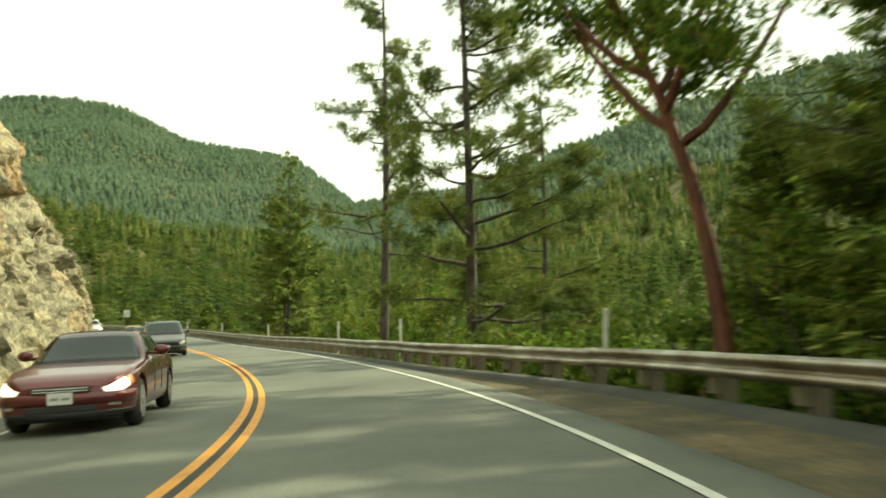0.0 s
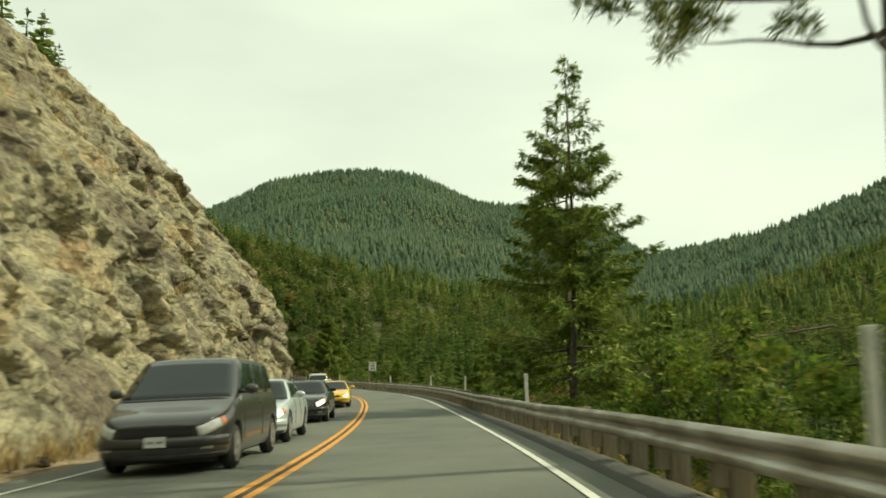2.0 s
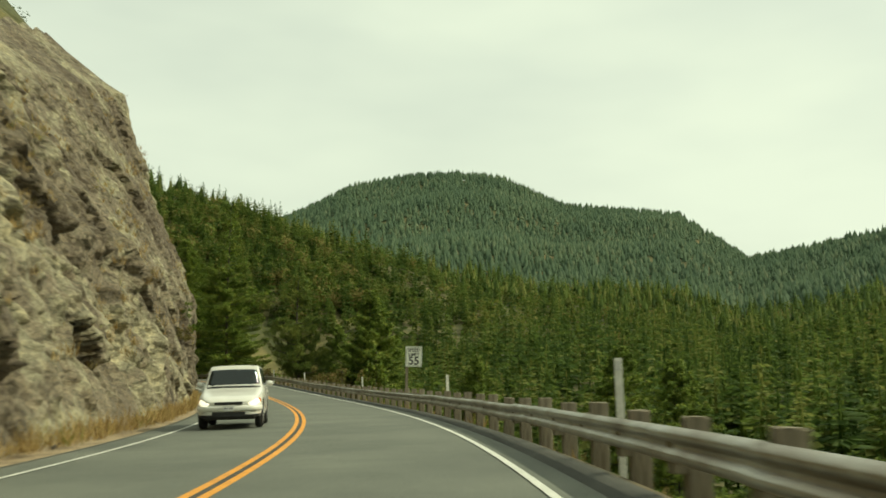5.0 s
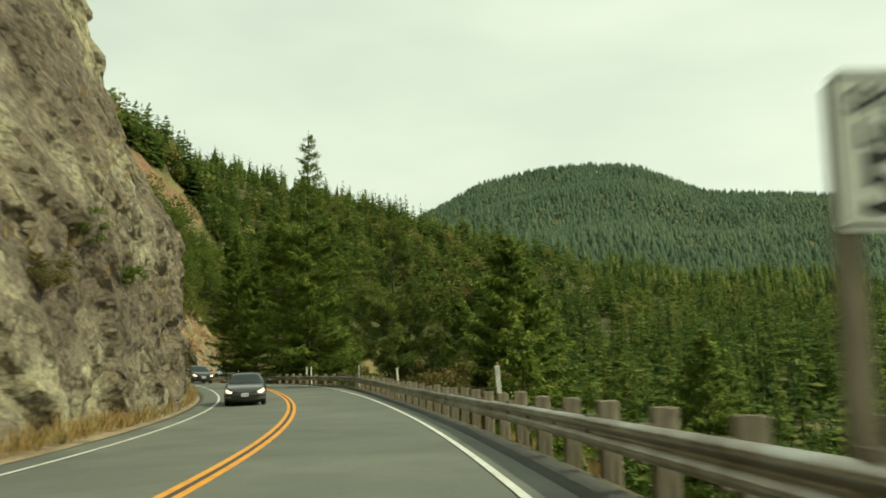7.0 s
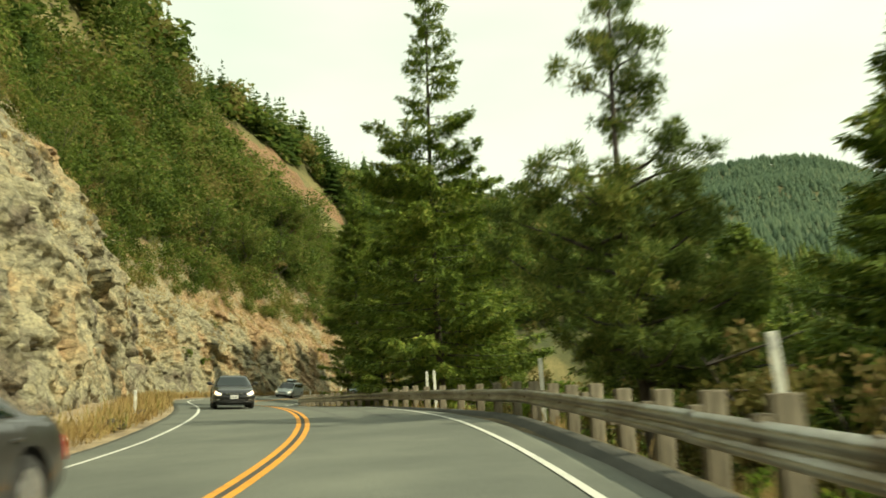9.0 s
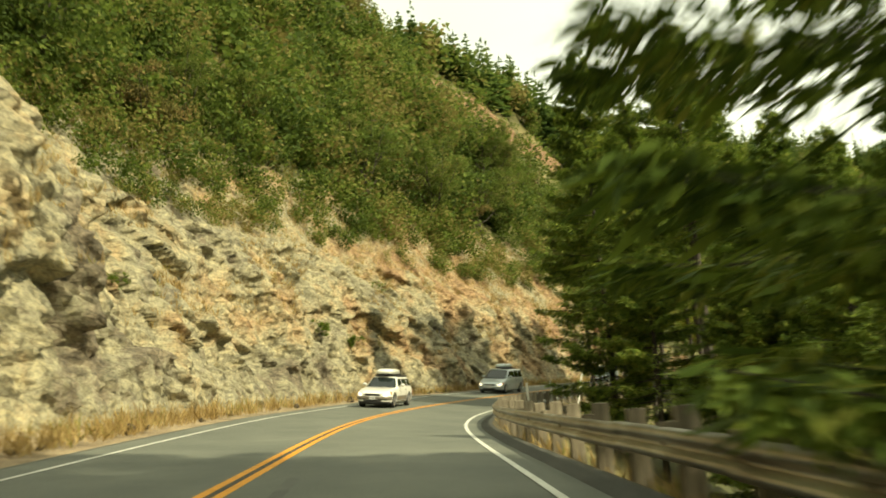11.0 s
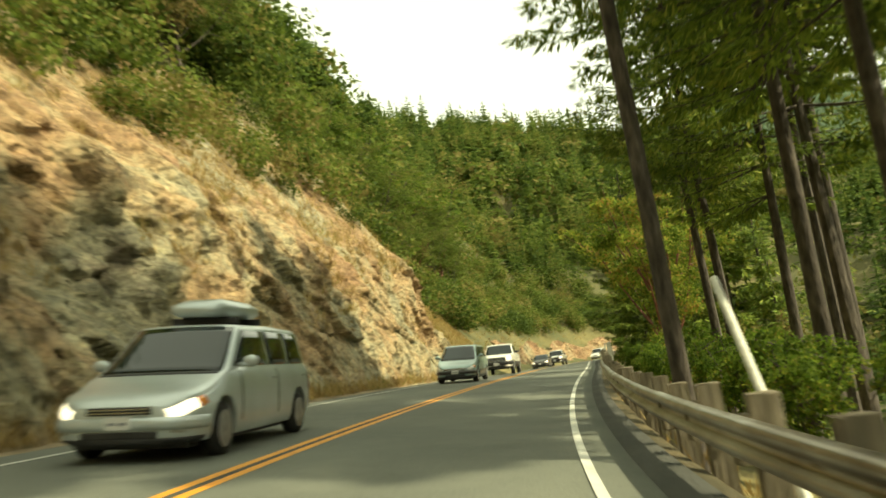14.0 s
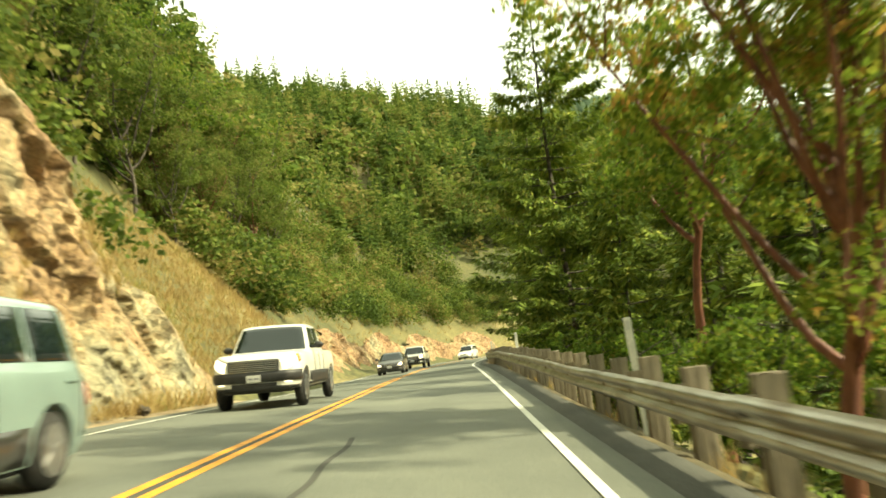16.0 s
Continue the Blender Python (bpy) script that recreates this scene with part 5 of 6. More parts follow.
# ---- loose stones ----
def stones():
    q = np.random.default_rng(5)
    made = []
    for k in range(4):
        bm = bmesh.new()
        bmesh.ops.create_icosphere(bm, subdivisions=2, radius=1)
        for w in bm.verts:
            w.co *= 0.72 + 0.5 * noise.cell(w.co * 1.7 + Vector((k, 0, 0)))
            w.co.z *= 0.7
        me = bpy.data.meshes.new("stone")
        bm.to_mesh(me)
        bm.free()
        me.materials.append(ROCK)
        made.append(me)
    for i in range(150):
        s = q.uniform(15, 298)
        u = -4.6 - abs(q.normal(0, 0.5))
        size = abs(q.normal(0, 0.09)) + 0.04
        ob = new("stone", made[i % 4])
        ob.matrix_basis = place(s, u, 0.04 + size * 0.3, q.uniform(0, 360)) @ Matrix.Scale(size, 4)
        tagged(ob, "fallen rock fragment in the roadside gutter", "stone", "fallen stones")


stones()


# ---- utility pole ----
def utility_pole():
    pole = new("utility_pole")
    tagged(pole, "dark weathered timber utility pole leaning beside the guardrail", "utility pole")
    solid("shaft", mesh_of("shaft", *tube(np.stack([np.zeros(8), np.zeros(8), np.linspace(-1.5, 7.4, 8)], 1), np.linspace(0.14, 0.11, 8), 14), True), BARK, pole)
    return pole


utility_pole().matrix_basis = place(250.4, 5.18, 0, 0) @ Matrix.Rotation(radians(-0.7), 4, "Y")


guy = solid("guy_guard", mesh_of("guy_guard", *tube(np.array([place(244.7, 5.25, -0.75) @ Vector((0, 0, 0)), place(246.3, 5.25, 0.95) @ Vector((0, 0, 0)), place(247.2, 5.25, 1.85) @ Vector((0, 0, 0))]), [0.045, 0.045, 0.045], 8), True), MARKER)
tagged(guy, "pale plastic guard on the pole's guy wire", "guy guard")


# ---- vehicles in the oncoming lane ----
def paint(name, rgb, metal=0.35):
    a = tuple(c * 0.9 for c in rgb)
    return surface(name, [(0.35, a), (0.65, rgb)], 2.0, 0.32, metal, fine=0.04, bump_scale=60, coat=0.7)


GLASS_M, gn, gl, gp = shader("car_glass")
gp.inputs["Base Color"].default_value = (0.008, 0.014, 0.015, 1)
gp.inputs["Roughness"].default_value, gp.inputs["Specular IOR Level"].default_value = 0.03, 0.55
RUBBER = surface("tyre_rubber", [(0.3, (0.012, 0.012, 0.012)), (0.7, (0.03, 0.03, 0.028))], 8, 0.9, fine=0.2)
ALLOY = surface("wheel_alloy", [(0.3, (0.3, 0.3, 0.3)), (0.7, (0.5, 0.5, 0.49))], 6, 0.35, 0.8)
TRIM = surface("black_trim", [(0.3, (0.012, 0.012, 0.013)), (0.7, (0.03, 0.03, 0.03))], 6, 0.55)
CHROME = surface("chrome", [(0.3, (0.5, 0.5, 0.5)), (0.7, (0.7, 0.7, 0.7))], 6, 0.15, 1.0)
AMBER = surface("amber_lens", [(0.3, (0.6, 0.16, 0.02)), (0.7, (0.75, 0.25, 0.04))], 6, 0.2, coat=0.8)
CLOTH = surface("black_cloth", [(0.3, (0.012, 0.012, 0.013)), (0.7, (0.028, 0.028, 0.028))], 10, 0.9, fine=0.2)
PLATE = surface("plate_white", [(0.3, (0.6, 0.6, 0.58)), (0.7, (0.72, 0.72, 0.7))], 10, 0.5)
PLATE_INK = surface("plate_ink", [(0.3, (0.2, 0.21, 0.24)), (0.7, (0.28, 0.29, 0.32))], 10, 0.5)
LAMP, ln_, ll_, lp_ = shader("headlamp_lit")
lp_.inputs["Base Color"].default_value = (0.8, 0.78, 0.7, 1)
lp_.inputs["Roughness"].default_value = 0.15
lp_.inputs["Emission Color"].default_value, lp_.inputs["Emission Strength"].default_value = (1.0, 0.86, 0.62, 1), 1.15
LENS_OFF = surface("headlamp_lens", [(0.3, (0.5, 0.5, 0.48)), (0.7, (0.65, 0.65, 0.62))], 8, 0.1, coat=1.0)


def loft(rings, close_ends=True):
    n, k = len(rings), len(rings[0])
    bm = bmesh.new()
    vs = [[bm.verts.new(p) for p in ring] for ring in rings]
    for i in range(n - 1):
        for j in range(k):
            q = (j + 1) % k
            bm.faces.new((vs[i][j], vs[i][q], vs[i + 1][q], vs[i + 1][j]))
    if close_ends:
        bm.faces.new(vs[0][::-1])
        bm.faces.new(vs[-1])
    bmesh.ops.recalc_face_normals(bm, faces=bm.faces)
    return bm


def slab(outer, inner):
    """A closed thin sheet between two grids of points."""
    n, k = outer.shape[:2]
    v = np.concatenate([outer.reshape(-1, 3), inner.reshape(-1, 3)])
    f = grid_faces(n, k)
    rim = [i * k for i in range(n)] + [(n - 1) * k + j for j in range(1, k)] + [i * k + k - 1 for i in range(n - 2, -1, -1)] + [j for j in range(k - 2, 0, -1)]
    rim = np.array(rim)
    nxt = np.roll(rim, -1)
    bm = bmesh.new()
    vs = [bm.verts.new(p) for p in v]
    for q in np.concatenate([f, f[:, ::-1] + n * k, np.stack([rim, nxt, nxt + n * k, rim + n * k], 1)]):
        bm.faces.new([vs[i] for i in q])
    bmesh.ops.recalc_face_normals(bm, faces=bm.faces)
    return bm


def rounded(hw, y0, y1, z, corner, n=4):
    """A rounded rectangle ring, half width hw, from y0 to y1."""
    ring = []
    for cx, cy, a0 in ((hw - corner, y1 - corner, 0), (-hw + corner, y1 - corner, 90), (-hw + corner, y0 + corner, 180), (hw - corner, y0 + corner, 270)):
        for k in range(n):
            a = radians(a0 + 90 * k / (n - 1))
            ring.append((cx + corner * math.cos(a), cy + corner * math.sin(a), z))
    return ring


RED_LENS = surface("red_lens", [(0.3, (0.3, 0.01, 0.01)), (0.7, (0.45, 0.02, 0.015))], 5, 0.2)


def vehicle(name, label, category, skin, length, width, tall, hood, belt, deck, screen, roof_front, roof_rear, rear_glass,
            lower=None, roof=None, lit=True, rails=False, grille=CHROME, wheel=0.33, bed=False, clear_=0.2, big_grille=False, lamp_high=0.13, panes=2):
    """A road vehicle: one rounded shell from section profiles, glass and lamps laid into it, wheels in cut arches."""
    base = new(name)
    tagged(base, label, category, "oncoming vehicles")
    hw, f, b = width / 2, length / 2, -length / 2
    z0 = clear_
    van_like = tall > 1.65 and not bed
    nose = hood - (0.27 if van_like else 0.06 if bed else 0.17)
    fine_y = np.linspace(b - 1, f + 1, 1200)

    def profile(pairs, soft):
        """A smooth curve through (y, value) pairs."""
        ys_, vs_ = zip(*sorted(pairs))
        raw = np.interp(fine_y, ys_, vs_)
        k = max(3, int(soft / (fine_y[1] - fine_y[0])))
        ker = np.hanning(k + 2)[1:-1]
        sm = np.convolve(np.pad(raw, k, mode="edge"), ker / ker.sum(), "same")[k:-k]
        return lambda y: np.interp(y, fine_y, sm)

    mid = (roof_front + roof_rear) / 2
    top = profile([(b, deck - 0.2), (b + 0.07, deck - 0.06), (b + 0.3, deck), (rear_glass, deck + 0.01), (roof_rear, tall - 0.035), (mid, tall), (roof_front, tall - 0.025),
                   (screen, hood + 0.015), (f - 0.75, hood - (0.11 if van_like else 0.04)), (f - 0.22, nose + 0.04), (f - 0.04, nose - 0.05), (f, nose - 0.12)], 0.16)
    waist = profile([(b, deck - 0.3), (b + 0.25, min(deck, belt) - 0.05), (rear_glass + 0.2, belt - 0.01), (screen - 0.3, belt - 0.02), (screen + 0.15, hood - 0.07), (f - 0.6, nose + 0.01), (f - 0.15, nose - 0.07), (f, nose - 0.17)], 0.22)
    half = profile([(b, 0.8 * hw), (b + 0.1, 0.92 * hw), (b + 0.45, 0.985 * hw), (0, hw), (f - 0.75, 0.995 * hw), (f - 0.36, 0.95 * hw), (f - 0.14, 0.84 * hw), (f - 0.04, 0.71 * hw), (f, 0.6 * hw)], 0.08)
    floor_ = profile([(b, z0 + 0.12), (b + 0.4, z0), (f - 0.5, z0), (f, z0 + 0.04)], 0.2)
    lean_in = (0.93 - (0.7 if tall < 1.6 else 0.78)) * hw / (tall - belt - 0.08)

    def section(y):
        w, zt, zb = half(y), top(y), floor_(y)
        zs = min(waist(y), zt - 0.03)
        rise = zt - zs
        ze = zt - min(0.45 * rise, 0.085)
        xe = 0.93 * w - lean_in * (ze - zs)
        return w, zt, zs, zb, ze, xe

    def half_ring(y):
        w, zt, zs, zb, ze, xe = section(y)
        d = zs - zb
        pts = [(0, zb), (0.8 * w, zb), (0.93 * w, zb + 0.03), (0.98 * w, zb + 0.12 * d + 0.03), (w, zb + 0.4 * d), (1.004 * w, zb + 0.68 * d), (0.985 * w, zb + 0.88 * d), (0.945 * w, zs)]
        pts += [(0.93 * w - lean_in * q * (ze - zs), zs + q * (ze - zs)) for q in (0.08, 0.4, 0.75, 1.0)]
        pts += [(k * xe, ze + q * (zt - ze)) for k, q in ((0.965, 0.42), (0.88, 0.72), (0.62, 0.91), (0.3, 0.98), (0, 1.0))]
        return pts

    def side_x(y, z):
        """How far out the flank lies at height z."""
        pts = half_ring(y)[1:12]
        return float(np.interp(z, [p[1] for p in pts], [p[0] for p in pts]))

    def crown_z(y, k):
        """The upper surface at the share k of its half width."""
        w, zt, zs, zb, ze, xe = section(y)
        return k * xe, ze + float(np.interp(abs(k), [0, 0.3, 0.62, 0.88, 0.965, 1], [1.0, 0.98, 0.91, 0.72, 0.42, 0])) * (zt - ze)

    ys = np.unique(np.concatenate([np.linspace(b, f, 56), [b + 0.03, f - 0.02, f - 0.045, f - 0.1, f - 0.13]]))
    rings = []
    for y in ys:
        h = half_ring(y)
        rings.append([(x, y, z) for x, z in h] + [(-x, y, z) for x, z in h[-2:0:-1]])
    body = part("body", loft(rings), skin, base, smooth=True)
    # wheel arches cut through the flanks
    for y in (f - 0.92, b + 0.95):
        bm = bmesh.new()
        bmesh.ops.create_cone(bm, cap_ends=True, segments=36, radius1=wheel + 0.055, radius2=wheel + 0.055, depth=width + 1, matrix=Matrix.Translation((0, y, wheel + 0.02)) @ Matrix.Rotation(radians(90), 4, "Y"))
        me = bpy.data.meshes.new("cutter")
        bm.to_mesh(me)
        bm.free()
        cutter = new("cutter", me)
        mod = body.modifiers.new("arch", "BOOLEAN")
        mod.operation, mod.object, mod.solver = "DIFFERENCE", cutter, "EXACT"
        made = bpy.data.meshes.new_from_object(body.evaluated_get(bpy.context.evaluated_depsgraph_get()))
        body.modifiers.remove(mod)
        body.data = made
        bpy.data.objects.remove(cutter)
        bm = box(bmesh.new(), -hw + 0.26, y - wheel - 0.2, z0 - 0.02, hw - 0.26, y + wheel + 0.2, min(wheel * 2 + 0.1, nose - 0.1), 0.02)
        part("wheel_well", bm, TRIM, base)
    body.data.set_sharp_from_angle(angle=radians(38))

    def pane(pname, rows, material, sign=1, label_="", parent_=base):
        """A sheet through rows of (x, y, z), set 6 mm proud and sunk 12 mm in; sign mirrors it."""
        g = np.array(rows, float)
        du, dv = np.gradient(g, axis=0), np.gradient(g, axis=1)
        nrm = unit(np.cross(du, dv))
        out = g - [0, (f + b) / 2, 0.6 * belt]
        nrm *= np.where((nrm * out).sum(-1, keepdims=True) < 0, -1, 1)
        o, i = g + nrm * 0.007, g - nrm * 0.012
        if sign < 0:
            o, i = o * [-1, 1, 1], i * [-1, 1, 1]
        return part(pname, slab(o, i), material, parent_, label_, True)

    # glass
    fr = np.linspace(0, 1, 9)
    across = np.linspace(-0.93, 0.93, 13)
    wind = []
    for q in fr:
        y = screen + 0.02 + q * (roof_front - screen + 0.03)
        wind.append([(crown_z(y, k * (1 - 0.04 * q))[0], y, crown_z(y, k * (1 - 0.04 * q))[1]) for k in across])
    pane("windscreen", wind, GLASS_M)
    back = []
    for q in fr:
        y = rear_glass + 0.03 + q * (roof_rear - rear_glass - 0.04)
        back.append([(crown_z(y, k)[0], y, crown_z(y, k)[1]) for k in across])
    pane("rear_window", back, GLASS_M)
    z_lo, z_hi = belt + 0.03, tall - 0.13
    front_lo, front_hi, rear_lo, rear_hi = screen - 0.22, roof_front - 0.05, rear_glass + 0.3, roof_rear + 0.1
    for side in (-1, 1):
        for n_ in range(panes):
            rows = []
            for q in np.linspace(0, 1, 5):
                z = z_lo + q * (z_hi - z_lo)
                y1, y0 = front_lo + q * (front_hi - front_lo), rear_lo + q * (rear_hi - rear_lo)
                cut = [mid * 0.35 + (screen + rear_glass) * 0.325 - 0.05] if panes == 2 else [mid + 0.45, mid - 0.5]
                edges = [y1] + cut + [y0]
                ya, yb = edges[n_] - (0.04 if n_ else 0), edges[n_ + 1] + (0.04 if n_ < panes - 1 else 0)
                rows.append([(0.93 * half(y) - lean_in * (z - min(waist(y), top(y) - 0.03)), y, z) for y in np.linspace(ya, yb, 6)])
            pane("side_window", rows, GLASS_M, side)
        # mirror on its arm
        bm = bmesh.new()
        bmesh.ops.create_uvsphere(bm, u_segments=12, v_segments=8, radius=0.1, matrix=Matrix.LocRotScale((side * (hw + 0.1), screen - 0.42, belt + 0.09), None, (1.2, 0.62, 0.8)))
        bmesh.ops.create_cone(bm, cap_ends=True, segments=8, radius1=0.03, radius2=0.025, depth=0.16, matrix=Matrix.Translation((side * (hw + 0.0), screen - 0.4, belt + 0.05)) @ Matrix.Rotation(radians(90), 4, "Y"))
        part("mirror", bm, TRIM if bed else skin, base, smooth=True)
        # headlight wrapping the corner, with its amber end
        for pname, y0, y1, mat, lab in (("headlight", f - 0.3, f - 0.004, LAMP if lit else LENS_OFF, "lit warm headlight" if lit else "clear headlight"), ("indicator", f - 0.46, f - 0.31, AMBER, "amber corner lens")):
            rows = []
            for y in np.linspace(y0, y1, 9):
                zt_, zb_ = waist(y) + 0.015, waist(y) - lamp_high + 0.1 * (f - y)
                rows.append([(side_x(y, z), y, z) for z in np.linspace(zb_, zt_, 4)])
            pane(pname, rows, mat, side, lab)
        rows = [[(side_x(y, z), y, z) for z in np.linspace(deck - 0.42, deck - 0.2, 4)] for y in np.linspace(b + 0.005, b + 0.2, 5)]
        pane("tail_light", rows, RED_LENS, side)
        rows = [[(side_x(y, z), y, z) for z in np.linspace(floor_(y) + 0.12, floor_(y) + 0.21, 3)] for y in np.linspace(f - 0.12, f - 0.02, 4)]
        pane("fog_lamp", rows, LAMP if bed and lit else LENS_OFF, side)
        # door seams and handles
        for y in (front_lo - 0.15, (screen + rear_glass) / 2 - 0.02, rear_lo - (0.1 if van_like else -0.05)):
            rows = [[(side_x(y + e, z), y + e, z) for e in (-0.007, 0.007)] for z in np.linspace(z0 + 0.2, belt - 0.03, 7)]
            pane("door_seam", rows, TRIM, side, "", body)
        for y in ((screen + rear_glass) / 2 + 0.15, rear_lo + 0.15):
            zh = belt - 0.15
            bm = box(bmesh.new(), side * side_x(y, zh) - 0.025, y - 0.09, zh - 0.015, side * side_x(y, zh) + 0.025, y + 0.09, zh + 0.015, 0.01)
            part("door_handle", bm, skin, body)
        if lower:
            rows = [[(side_x(y, z), y, z) for z in np.linspace(z0 + 0.05, z0 + 0.36, 4)] for y in np.linspace(b + 0.95 + wheel + 0.1, f - 0.92 - wheel - 0.1, 8)]
            pane("cladding", rows, lower, side, "", body)
        for y in (f - 0.92, b + 0.95):
            bm = bmesh.new()
            bmesh.ops.create_cone(bm, cap_ends=True, segments=32, radius1=wheel, radius2=wheel, depth=0.21, matrix=Matrix.Translation((side * (hw - 0.125), y, wheel)) @ Matrix.Rotation(radians(90), 4, "Y"))
            bmesh.ops.bevel(bm, geom=[e for e in bm.edges if len(e.link_faces) == 2 and any(len(q.verts) > 8 for q in e.link_faces)], offset=0.03, segments=2, affect="EDGES")
            tyre = part("wheel", bm, RUBBER, base, "black tyre", True)
            bm = bmesh.new()
            for k in range(5):
                m = Matrix.Translation((side * (hw - 0.012), y, wheel)) @ Matrix.Rotation(radians(72 * k + 10), 4, "X")
                bmesh.ops.create_cube(bm, size=1, matrix=m @ Matrix.Translation((0, 0, wheel * 0.35)) @ Matrix.Diagonal((0.02, 0.085, wheel * 0.58, 1)))
            bmesh.ops.create_cone(bm, cap_ends=True, segments=24, radius1=wheel * 0.7, radius2=wheel * 0.68, depth=0.02, matrix=Matrix.Translation((side * (hw - 0.02), y, wheel)) @ Matrix.Rotation(radians(90), 4, "Y"))
            bmesh.ops.create_cone(bm, cap_ends=True, segments=12, radius1=0.06, radius2=0.05, depth=0.03, matrix=Matrix.Translation((side * (hw - 0.005), y, wheel)) @ Matrix.Rotation(radians(90), 4, "Y"))
            part("rim", bm, ALLOY, tyre, "silver alloy rim")

    def band(pname, z_lo_, z_hi_, back_, proud, material):
        """A strip bent round the front, from one flank to the other."""
        ya = np.linspace(f - back_, f - 0.003, 9)
        path = [(1, y) for y in ya] + [(0, f)] + [(-1, y) for y in ya[::-1]]
        rows_o, rows_i = [], []
        for z in np.linspace(z_lo_, z_hi_, 4):
            edge = proud * (0.55 if z in (z_lo_, z_hi_) else 1.0)
            rows_o.append([(sd * (side_x(y, z) + edge), y + edge, z) if sd else (0, f + edge, z) for sd, y in path])
            rows_i.append([(sd * (side_x(y, z) - 0.03), y - 0.04, z) if sd else (0, f - 0.04, z) for sd, y in path])
        return part(pname, slab(np.array(rows_o), np.array(rows_i)), material, base, smooth=True)

    zf = floor_(f)
    band("bumper", zf + 0.15, zf + 0.3 + (0.08 if bed else 0), 0.45, 0.035, lower or skin)
    band("valance", zf - 0.02, zf + 0.06, 0.4, 0.01, TRIM)
    gw = hw * (0.56 if bed or big_grille else 0.42)
    gz1 = top(f) - 0.01
    gz0 = zf + (0.36 if bed else 0.31 if big_grille else 0.33)
    gz0 = min(gz0, gz1 - 0.08)
    bm = box(bmesh.new(), -gw, f - 0.1, gz0, gw, f + 0.018, gz1, 0.02)
    mask = part("grille", bm, TRIM, base, smooth=False)
    n = 6 if bed else 4 if big_grille else 2
    for k in range(n):
        z = gz0 + (k + 0.7) * (gz1 - gz0) / (n + 0.4)
        bm = box(bmesh.new(), -gw + 0.03, f + 0.012, z - 0.008, gw - 0.03, f + 0.028, z + 0.008, 0.004)
        part("grille_bar", bm, grille, mask)
    bm = box(bmesh.new(), -hw * 0.5, f - 0.1, zf + 0.05, hw * 0.5, f + 0.014, zf + 0.14, 0.02)
    part("air_intake", bm, TRIM, base)
    bm = box(bmesh.new(), -0.155, f + 0.036, zf + 0.16, 0.155, f + 0.048, zf + 0.31, 0.004)
    plate = part("number_plate", bm, PLATE, base)
    for x0, x1 in ((-0.12, -0.015), (0.015, 0.12)):
        bm = box(bmesh.new(), x0, f + 0.0485, zf + 0.215, x1, f + 0.0505, zf + 0.25)
        part("plate_bar", bm, PLATE_INK, plate)
    rows = [[(crown_z(y, k)[0], y, crown_z(y, k)[1]) for k in np.linspace(-0.9, 0.9, 9)] for y in (screen + 0.03, screen + 0.07, screen + 0.12)]
    pane("wiper_cowl", rows, TRIM)
    bm = box(bmesh.new(), -hw * 0.75, b + 0.4, z0 - 0.05, hw * 0.75, f - 0.3, z0 + 0.06, 0.02)
    part("underbody", bm, TRIM, base)
    if roof:
        rows = [[(crown_z(y, k)[0], y, crown_z(y, k)[1]) for k in np.linspace(-0.99, 0.99, 13)] for y in np.linspace(roof_front - 0.05, roof_rear + 0.02, 9)]
        pane("soft_top", rows, roof, 1, "black cloth top")
    if bed:
        bm = box(bmesh.new(), -hw * 0.74, b + 0.14, deck - 0.05, hw * 0.74, rear_glass - 0.12, deck + 0.03, 0.01)
        part("bed_cover", bm, TRIM, base)
    if rails:
        for side in (-1, 1):
            bm = box(bmesh.new(), side * hw * 0.62 - 0.02, roof_rear + 0.2, tall - 0.03, side * hw * 0.62 + 0.02, roof_front - 0.25, tall + 0.05, 0.012)
            part("roof_rail", bm, TRIM, base)
    return base


def roof_box(owner, tall, y0, y1, material):
    bm = loft([rounded(0.3, y0 + 0.1, y1 - 0.1, tall + 0.1, 0.14), rounded(0.4, y0, y1, tall + 0.17, 0.16), rounded(0.4, y0 + 0.02, y1 - 0.06, tall + 0.27, 0.16), rounded(0.3, y0 + 0.16, y1 - 0.3, tall + 0.36, 0.16)])
    part("roof_box", bm, material, owner, "pale plastic roof box", True)
    for y in (y0 + 0.35, y1 - 0.45):
        bm = box(bmesh.new(), -0.5, y - 0.025, tall + 0.0, 0.5, y + 0.025, tall + 0.1, 0.01)
        part("cross_bar", bm, TRIM, owner)


WHITE = paint("white_paintwork", (0.72, 0.72, 0.66), 0.0)
SILVER = paint("silver_paintwork", (0.5, 0.56, 0.57), 0.3)
MAROON = paint("maroon_paintwork", (0.11, 0.012, 0.012), 0.3)
CHARCOAL = paint("charcoal_paintwork", (0.055, 0.052, 0.05), 0.4)
BLACK = paint("black_paintwork", (0.014, 0.015, 0.016), 0.2)
YELLOW = paint("yellow_paintwork", (0.75, 0.47, 0.02), 0.0)
SAGE = paint("sage_paintwork", (0.27, 0.37, 0.35), 0.3)
TAUPE = paint("taupe_cladding", (0.16, 0.14, 0.11), 0.1)


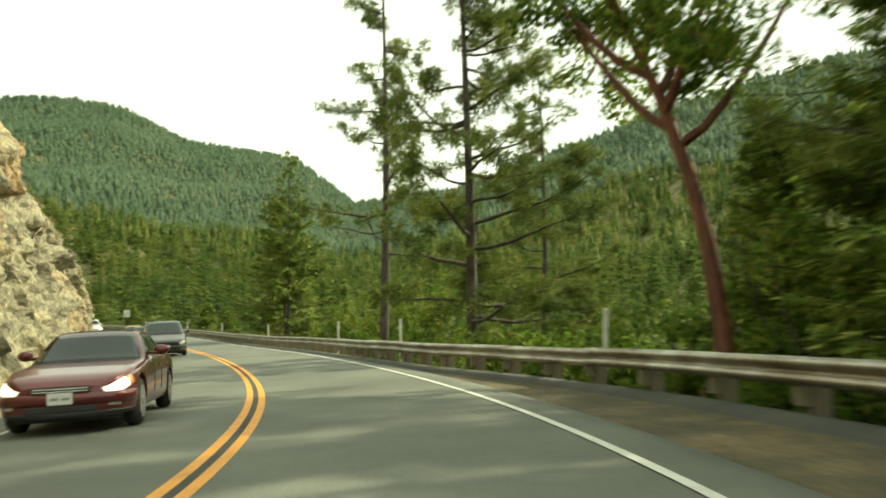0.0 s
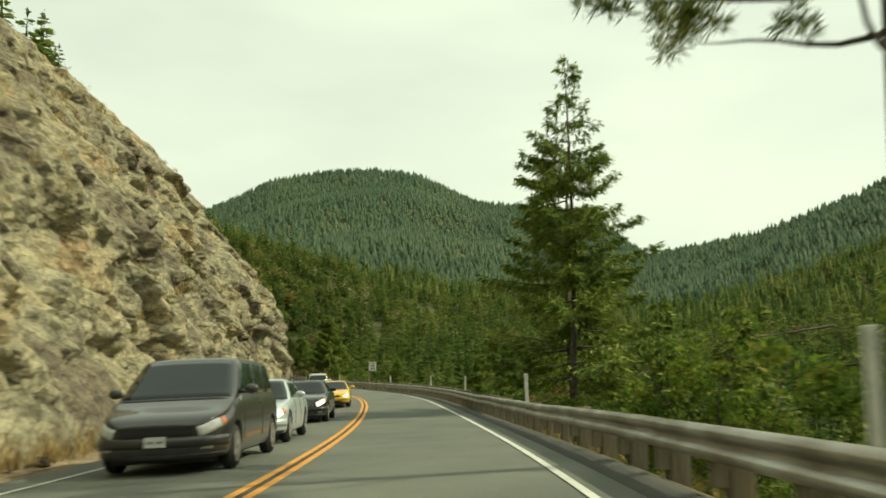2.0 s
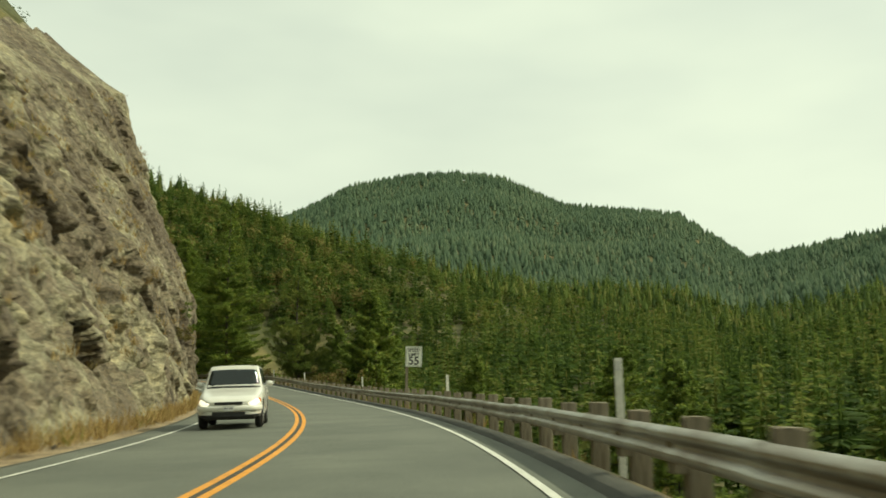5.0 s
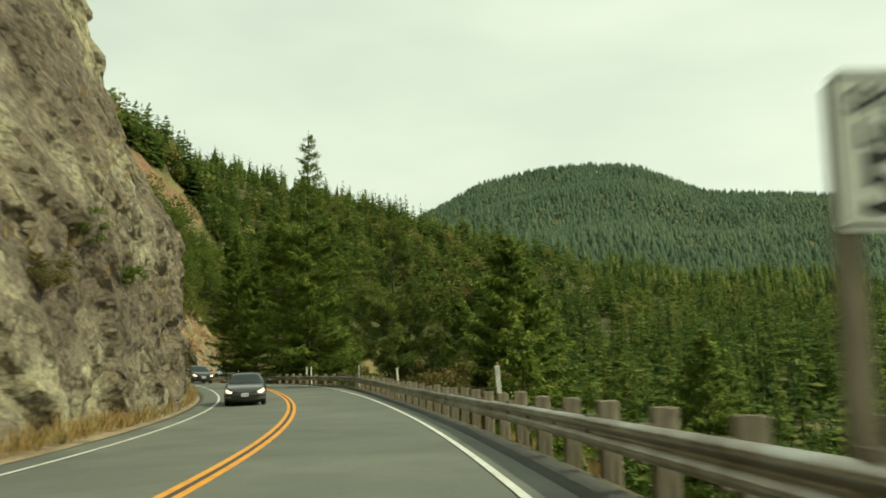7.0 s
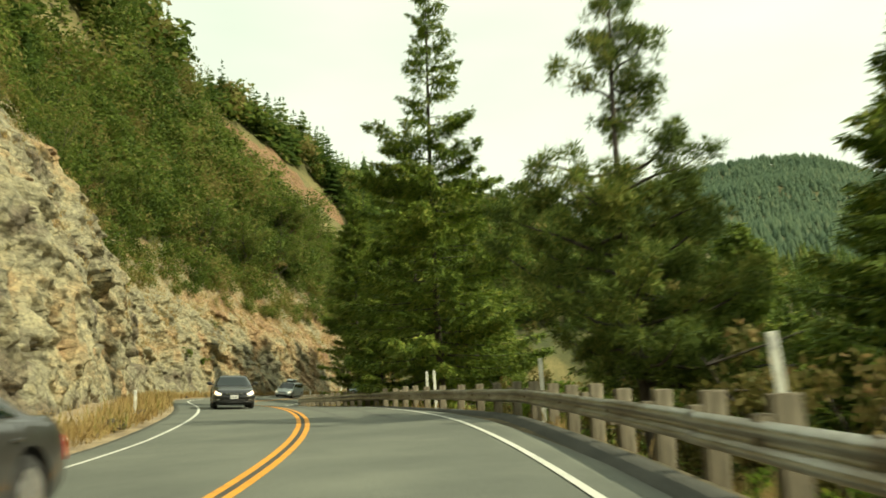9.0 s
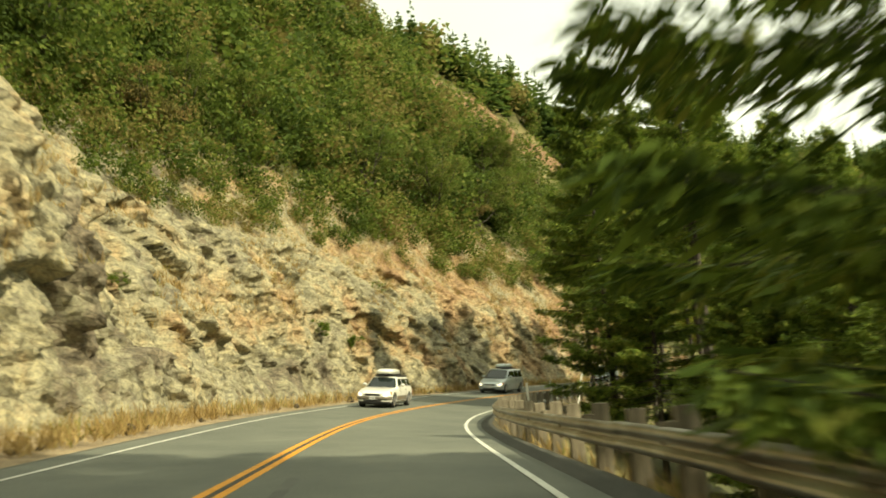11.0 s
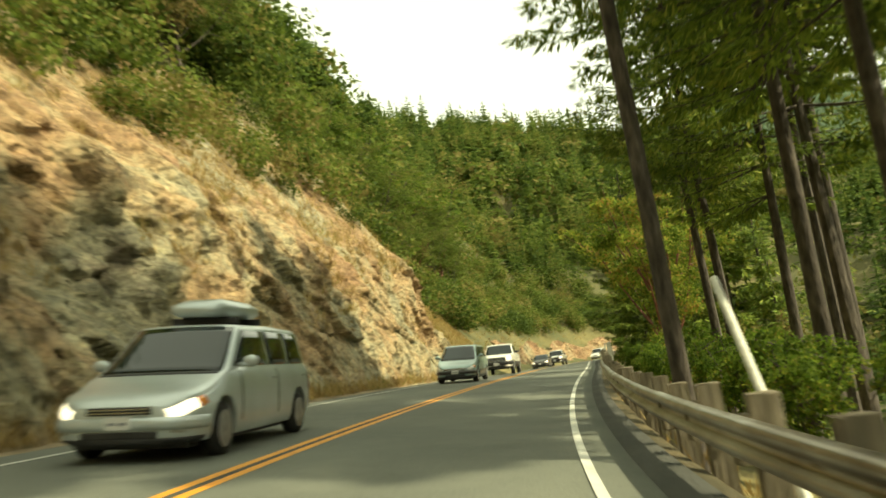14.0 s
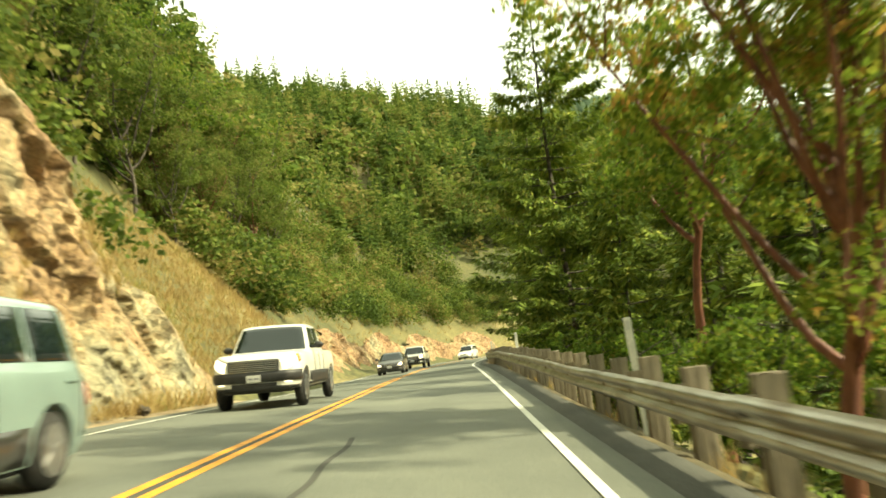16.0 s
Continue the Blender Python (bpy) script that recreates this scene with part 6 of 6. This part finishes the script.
def oncoming(ob, s_front, u, length):
    """Set a vehicle in the far lane, its nose at s_front."""
    s = s_front + length / 2
    x, y, z = along(s, u, 0.006)
    bank = math.degrees(float(np.interp(s, GRID2, _bank)))
    grade = math.degrees(math.atan(float(np.interp(s + 2, GRID2, _z) - np.interp(s - 2, GRID2, _z)) / 4))
    ob.matrix_basis = Matrix.Translation((x, y, z)) @ Matrix.Rotation(radians(heading(s) + 180), 4, "Z") @ Matrix.Rotation(radians(-grade), 4, "X") @ Matrix.Rotation(radians(-bank), 4, "Y")


oncoming(vehicle("convertible_car", "maroon convertible with a raised black cloth top and lit headlights", "car", MAROON, 4.85, 1.78, 1.37, 0.9, 0.93, 0.95, 0.75, 0.15, -0.95, -1.45, roof=CLOTH), 9.0, -2.35, 4.85)
oncoming(vehicle("minivan", "dark charcoal minivan with a wide dark grille", "minivan", CHARCOAL, 5.1, 1.98, 1.76, 1.08, 1.1, 1.12, 1.45, 0.55, -2.1, -2.4, panes=3, lit=False, grille=TRIM, big_grille=True), 41.6, -1.85, 5.1)
oncoming(vehicle("sedan_car", "silver sedan with bright headlights", "car", SILVER, 4.86, 1.83, 1.47, 0.95, 0.97, 1.02, 0.95, 0.25, -0.95, -1.75), 48.2, -1.9, 4.86)
oncoming(vehicle("sedan_car", "black sedan with a large chrome grille", "car", BLACK, 5.0, 1.9, 1.49, 1.0, 1.02, 1.05, 0.95, 0.25, -0.95, -1.75, big_grille=True), 59.3, -1.95, 5.0)
oncoming(vehicle("coupe_car", "bright yellow coupe with lit headlights", "car", YELLOW, 4.99, 1.84, 1.38, 0.92, 0.94, 0.98, 0.8, 0.1, -0.85, -1.6, grille=TRIM), 74.2, -1.65, 4.99)
oncoming(vehicle("sport_utility_car", "white boxy off-road car with a black top", "car", WHITE, 4.2, 1.8, 1.8, 1.12, 1.14, 1.16, 0.55, 0.3, -1.75, -1.9, roof=CLOTH, grille=TRIM, wheel=0.38, clear_=0.3), 103.0, -1.9, 4.2)
oncoming(vehicle("sedan_car", "dark grey sedan with lit headlights", "car", CHARCOAL, 4.8, 1.8, 1.4, 0.92, 0.94, 0.98, 0.85, 0.15, -0.9, -1.65), 151.5, -1.95, 4.8)
oncoming(vehicle("sedan_car", "black compact sedan with bright headlights", "car", BLACK, 4.45, 1.72, 1.4, 0.92, 0.95, 1.0, 0.85, 0.2, -0.85, -1.5), 185.0, -1.95, 4.45)
wagon = vehicle("wagon_car", "white and taupe station wagon carrying a white roof box", "car", WHITE, 4.72, 1.75, 1.48, 0.94, 0.97, 1.0, 0.85, 0.3, -2.0, -2.2, panes=3, lower=TAUPE, rails=True, grille=TRIM)
roof_box(wagon, 1.48, -1.3, 0.55, WHITE)
oncoming(wagon, 226.2, -1.82, 4.72)
van = vehicle("minivan", "silver minivan with lit headlights and a pale roof box", "minivan", SILVER, 5.1, 1.92, 1.72, 1.04, 1.07, 1.1, 1.4, 0.55, -2.1, -2.4, panes=3)
roof_box(van, 1.72, -1.4, 0.4, SILVER)
oncoming(van, 247.6, -1.7, 5.1)
oncoming(vehicle("minivan", "sage green minivan with dark lower cladding", "minivan", SAGE, 4.9, 1.83, 1.7, 1.03, 1.07, 1.1, 1.4, 0.6, -2.0, -2.3, panes=3, lower=CHARCOAL, lit=False, big_grille=True), 276.2, -1.85, 4.9)
oncoming(vehicle("pickup_truck", "white pickup truck with a tall barred grille", "pickup truck", WHITE, 5.9, 2.0, 1.93, 1.24, 1.27, 1.25, 1.15, 0.6, -0.75, -0.95, lower=TRIM, wheel=0.41, clear_=0.4, bed=True, big_grille=True, lamp_high=0.2), 291.4, -1.8, 5.9)
oncoming(vehicle("sedan_car", "dark grey sedan following the pickup", "car", CHARCOAL, 4.6, 1.78, 1.42, 0.92, 0.95, 1.0, 0.85, 0.2, -0.85, -1.55), 329, -1.75, 4.6)
oncoming(vehicle("pickup_truck", "white pickup truck seen far along the road", "pickup truck", WHITE, 5.7, 1.95, 1.88, 1.2, 1.23, 1.22, 1.1, 0.6, -0.75, -0.95, lower=TRIM, wheel=0.4, clear_=0.38, bed=True, big_grille=True, lamp_high=0.2), 346.0, -1.8, 5.7)
oncoming(vehicle("sport_utility_car", "white sport utility vehicle at the far bend", "car", WHITE, 4.7, 1.85, 1.75, 1.05, 1.08, 1.1, 0.9, 0.4, -2.0, -2.2, panes=3), 384.0, -1.8, 4.7)
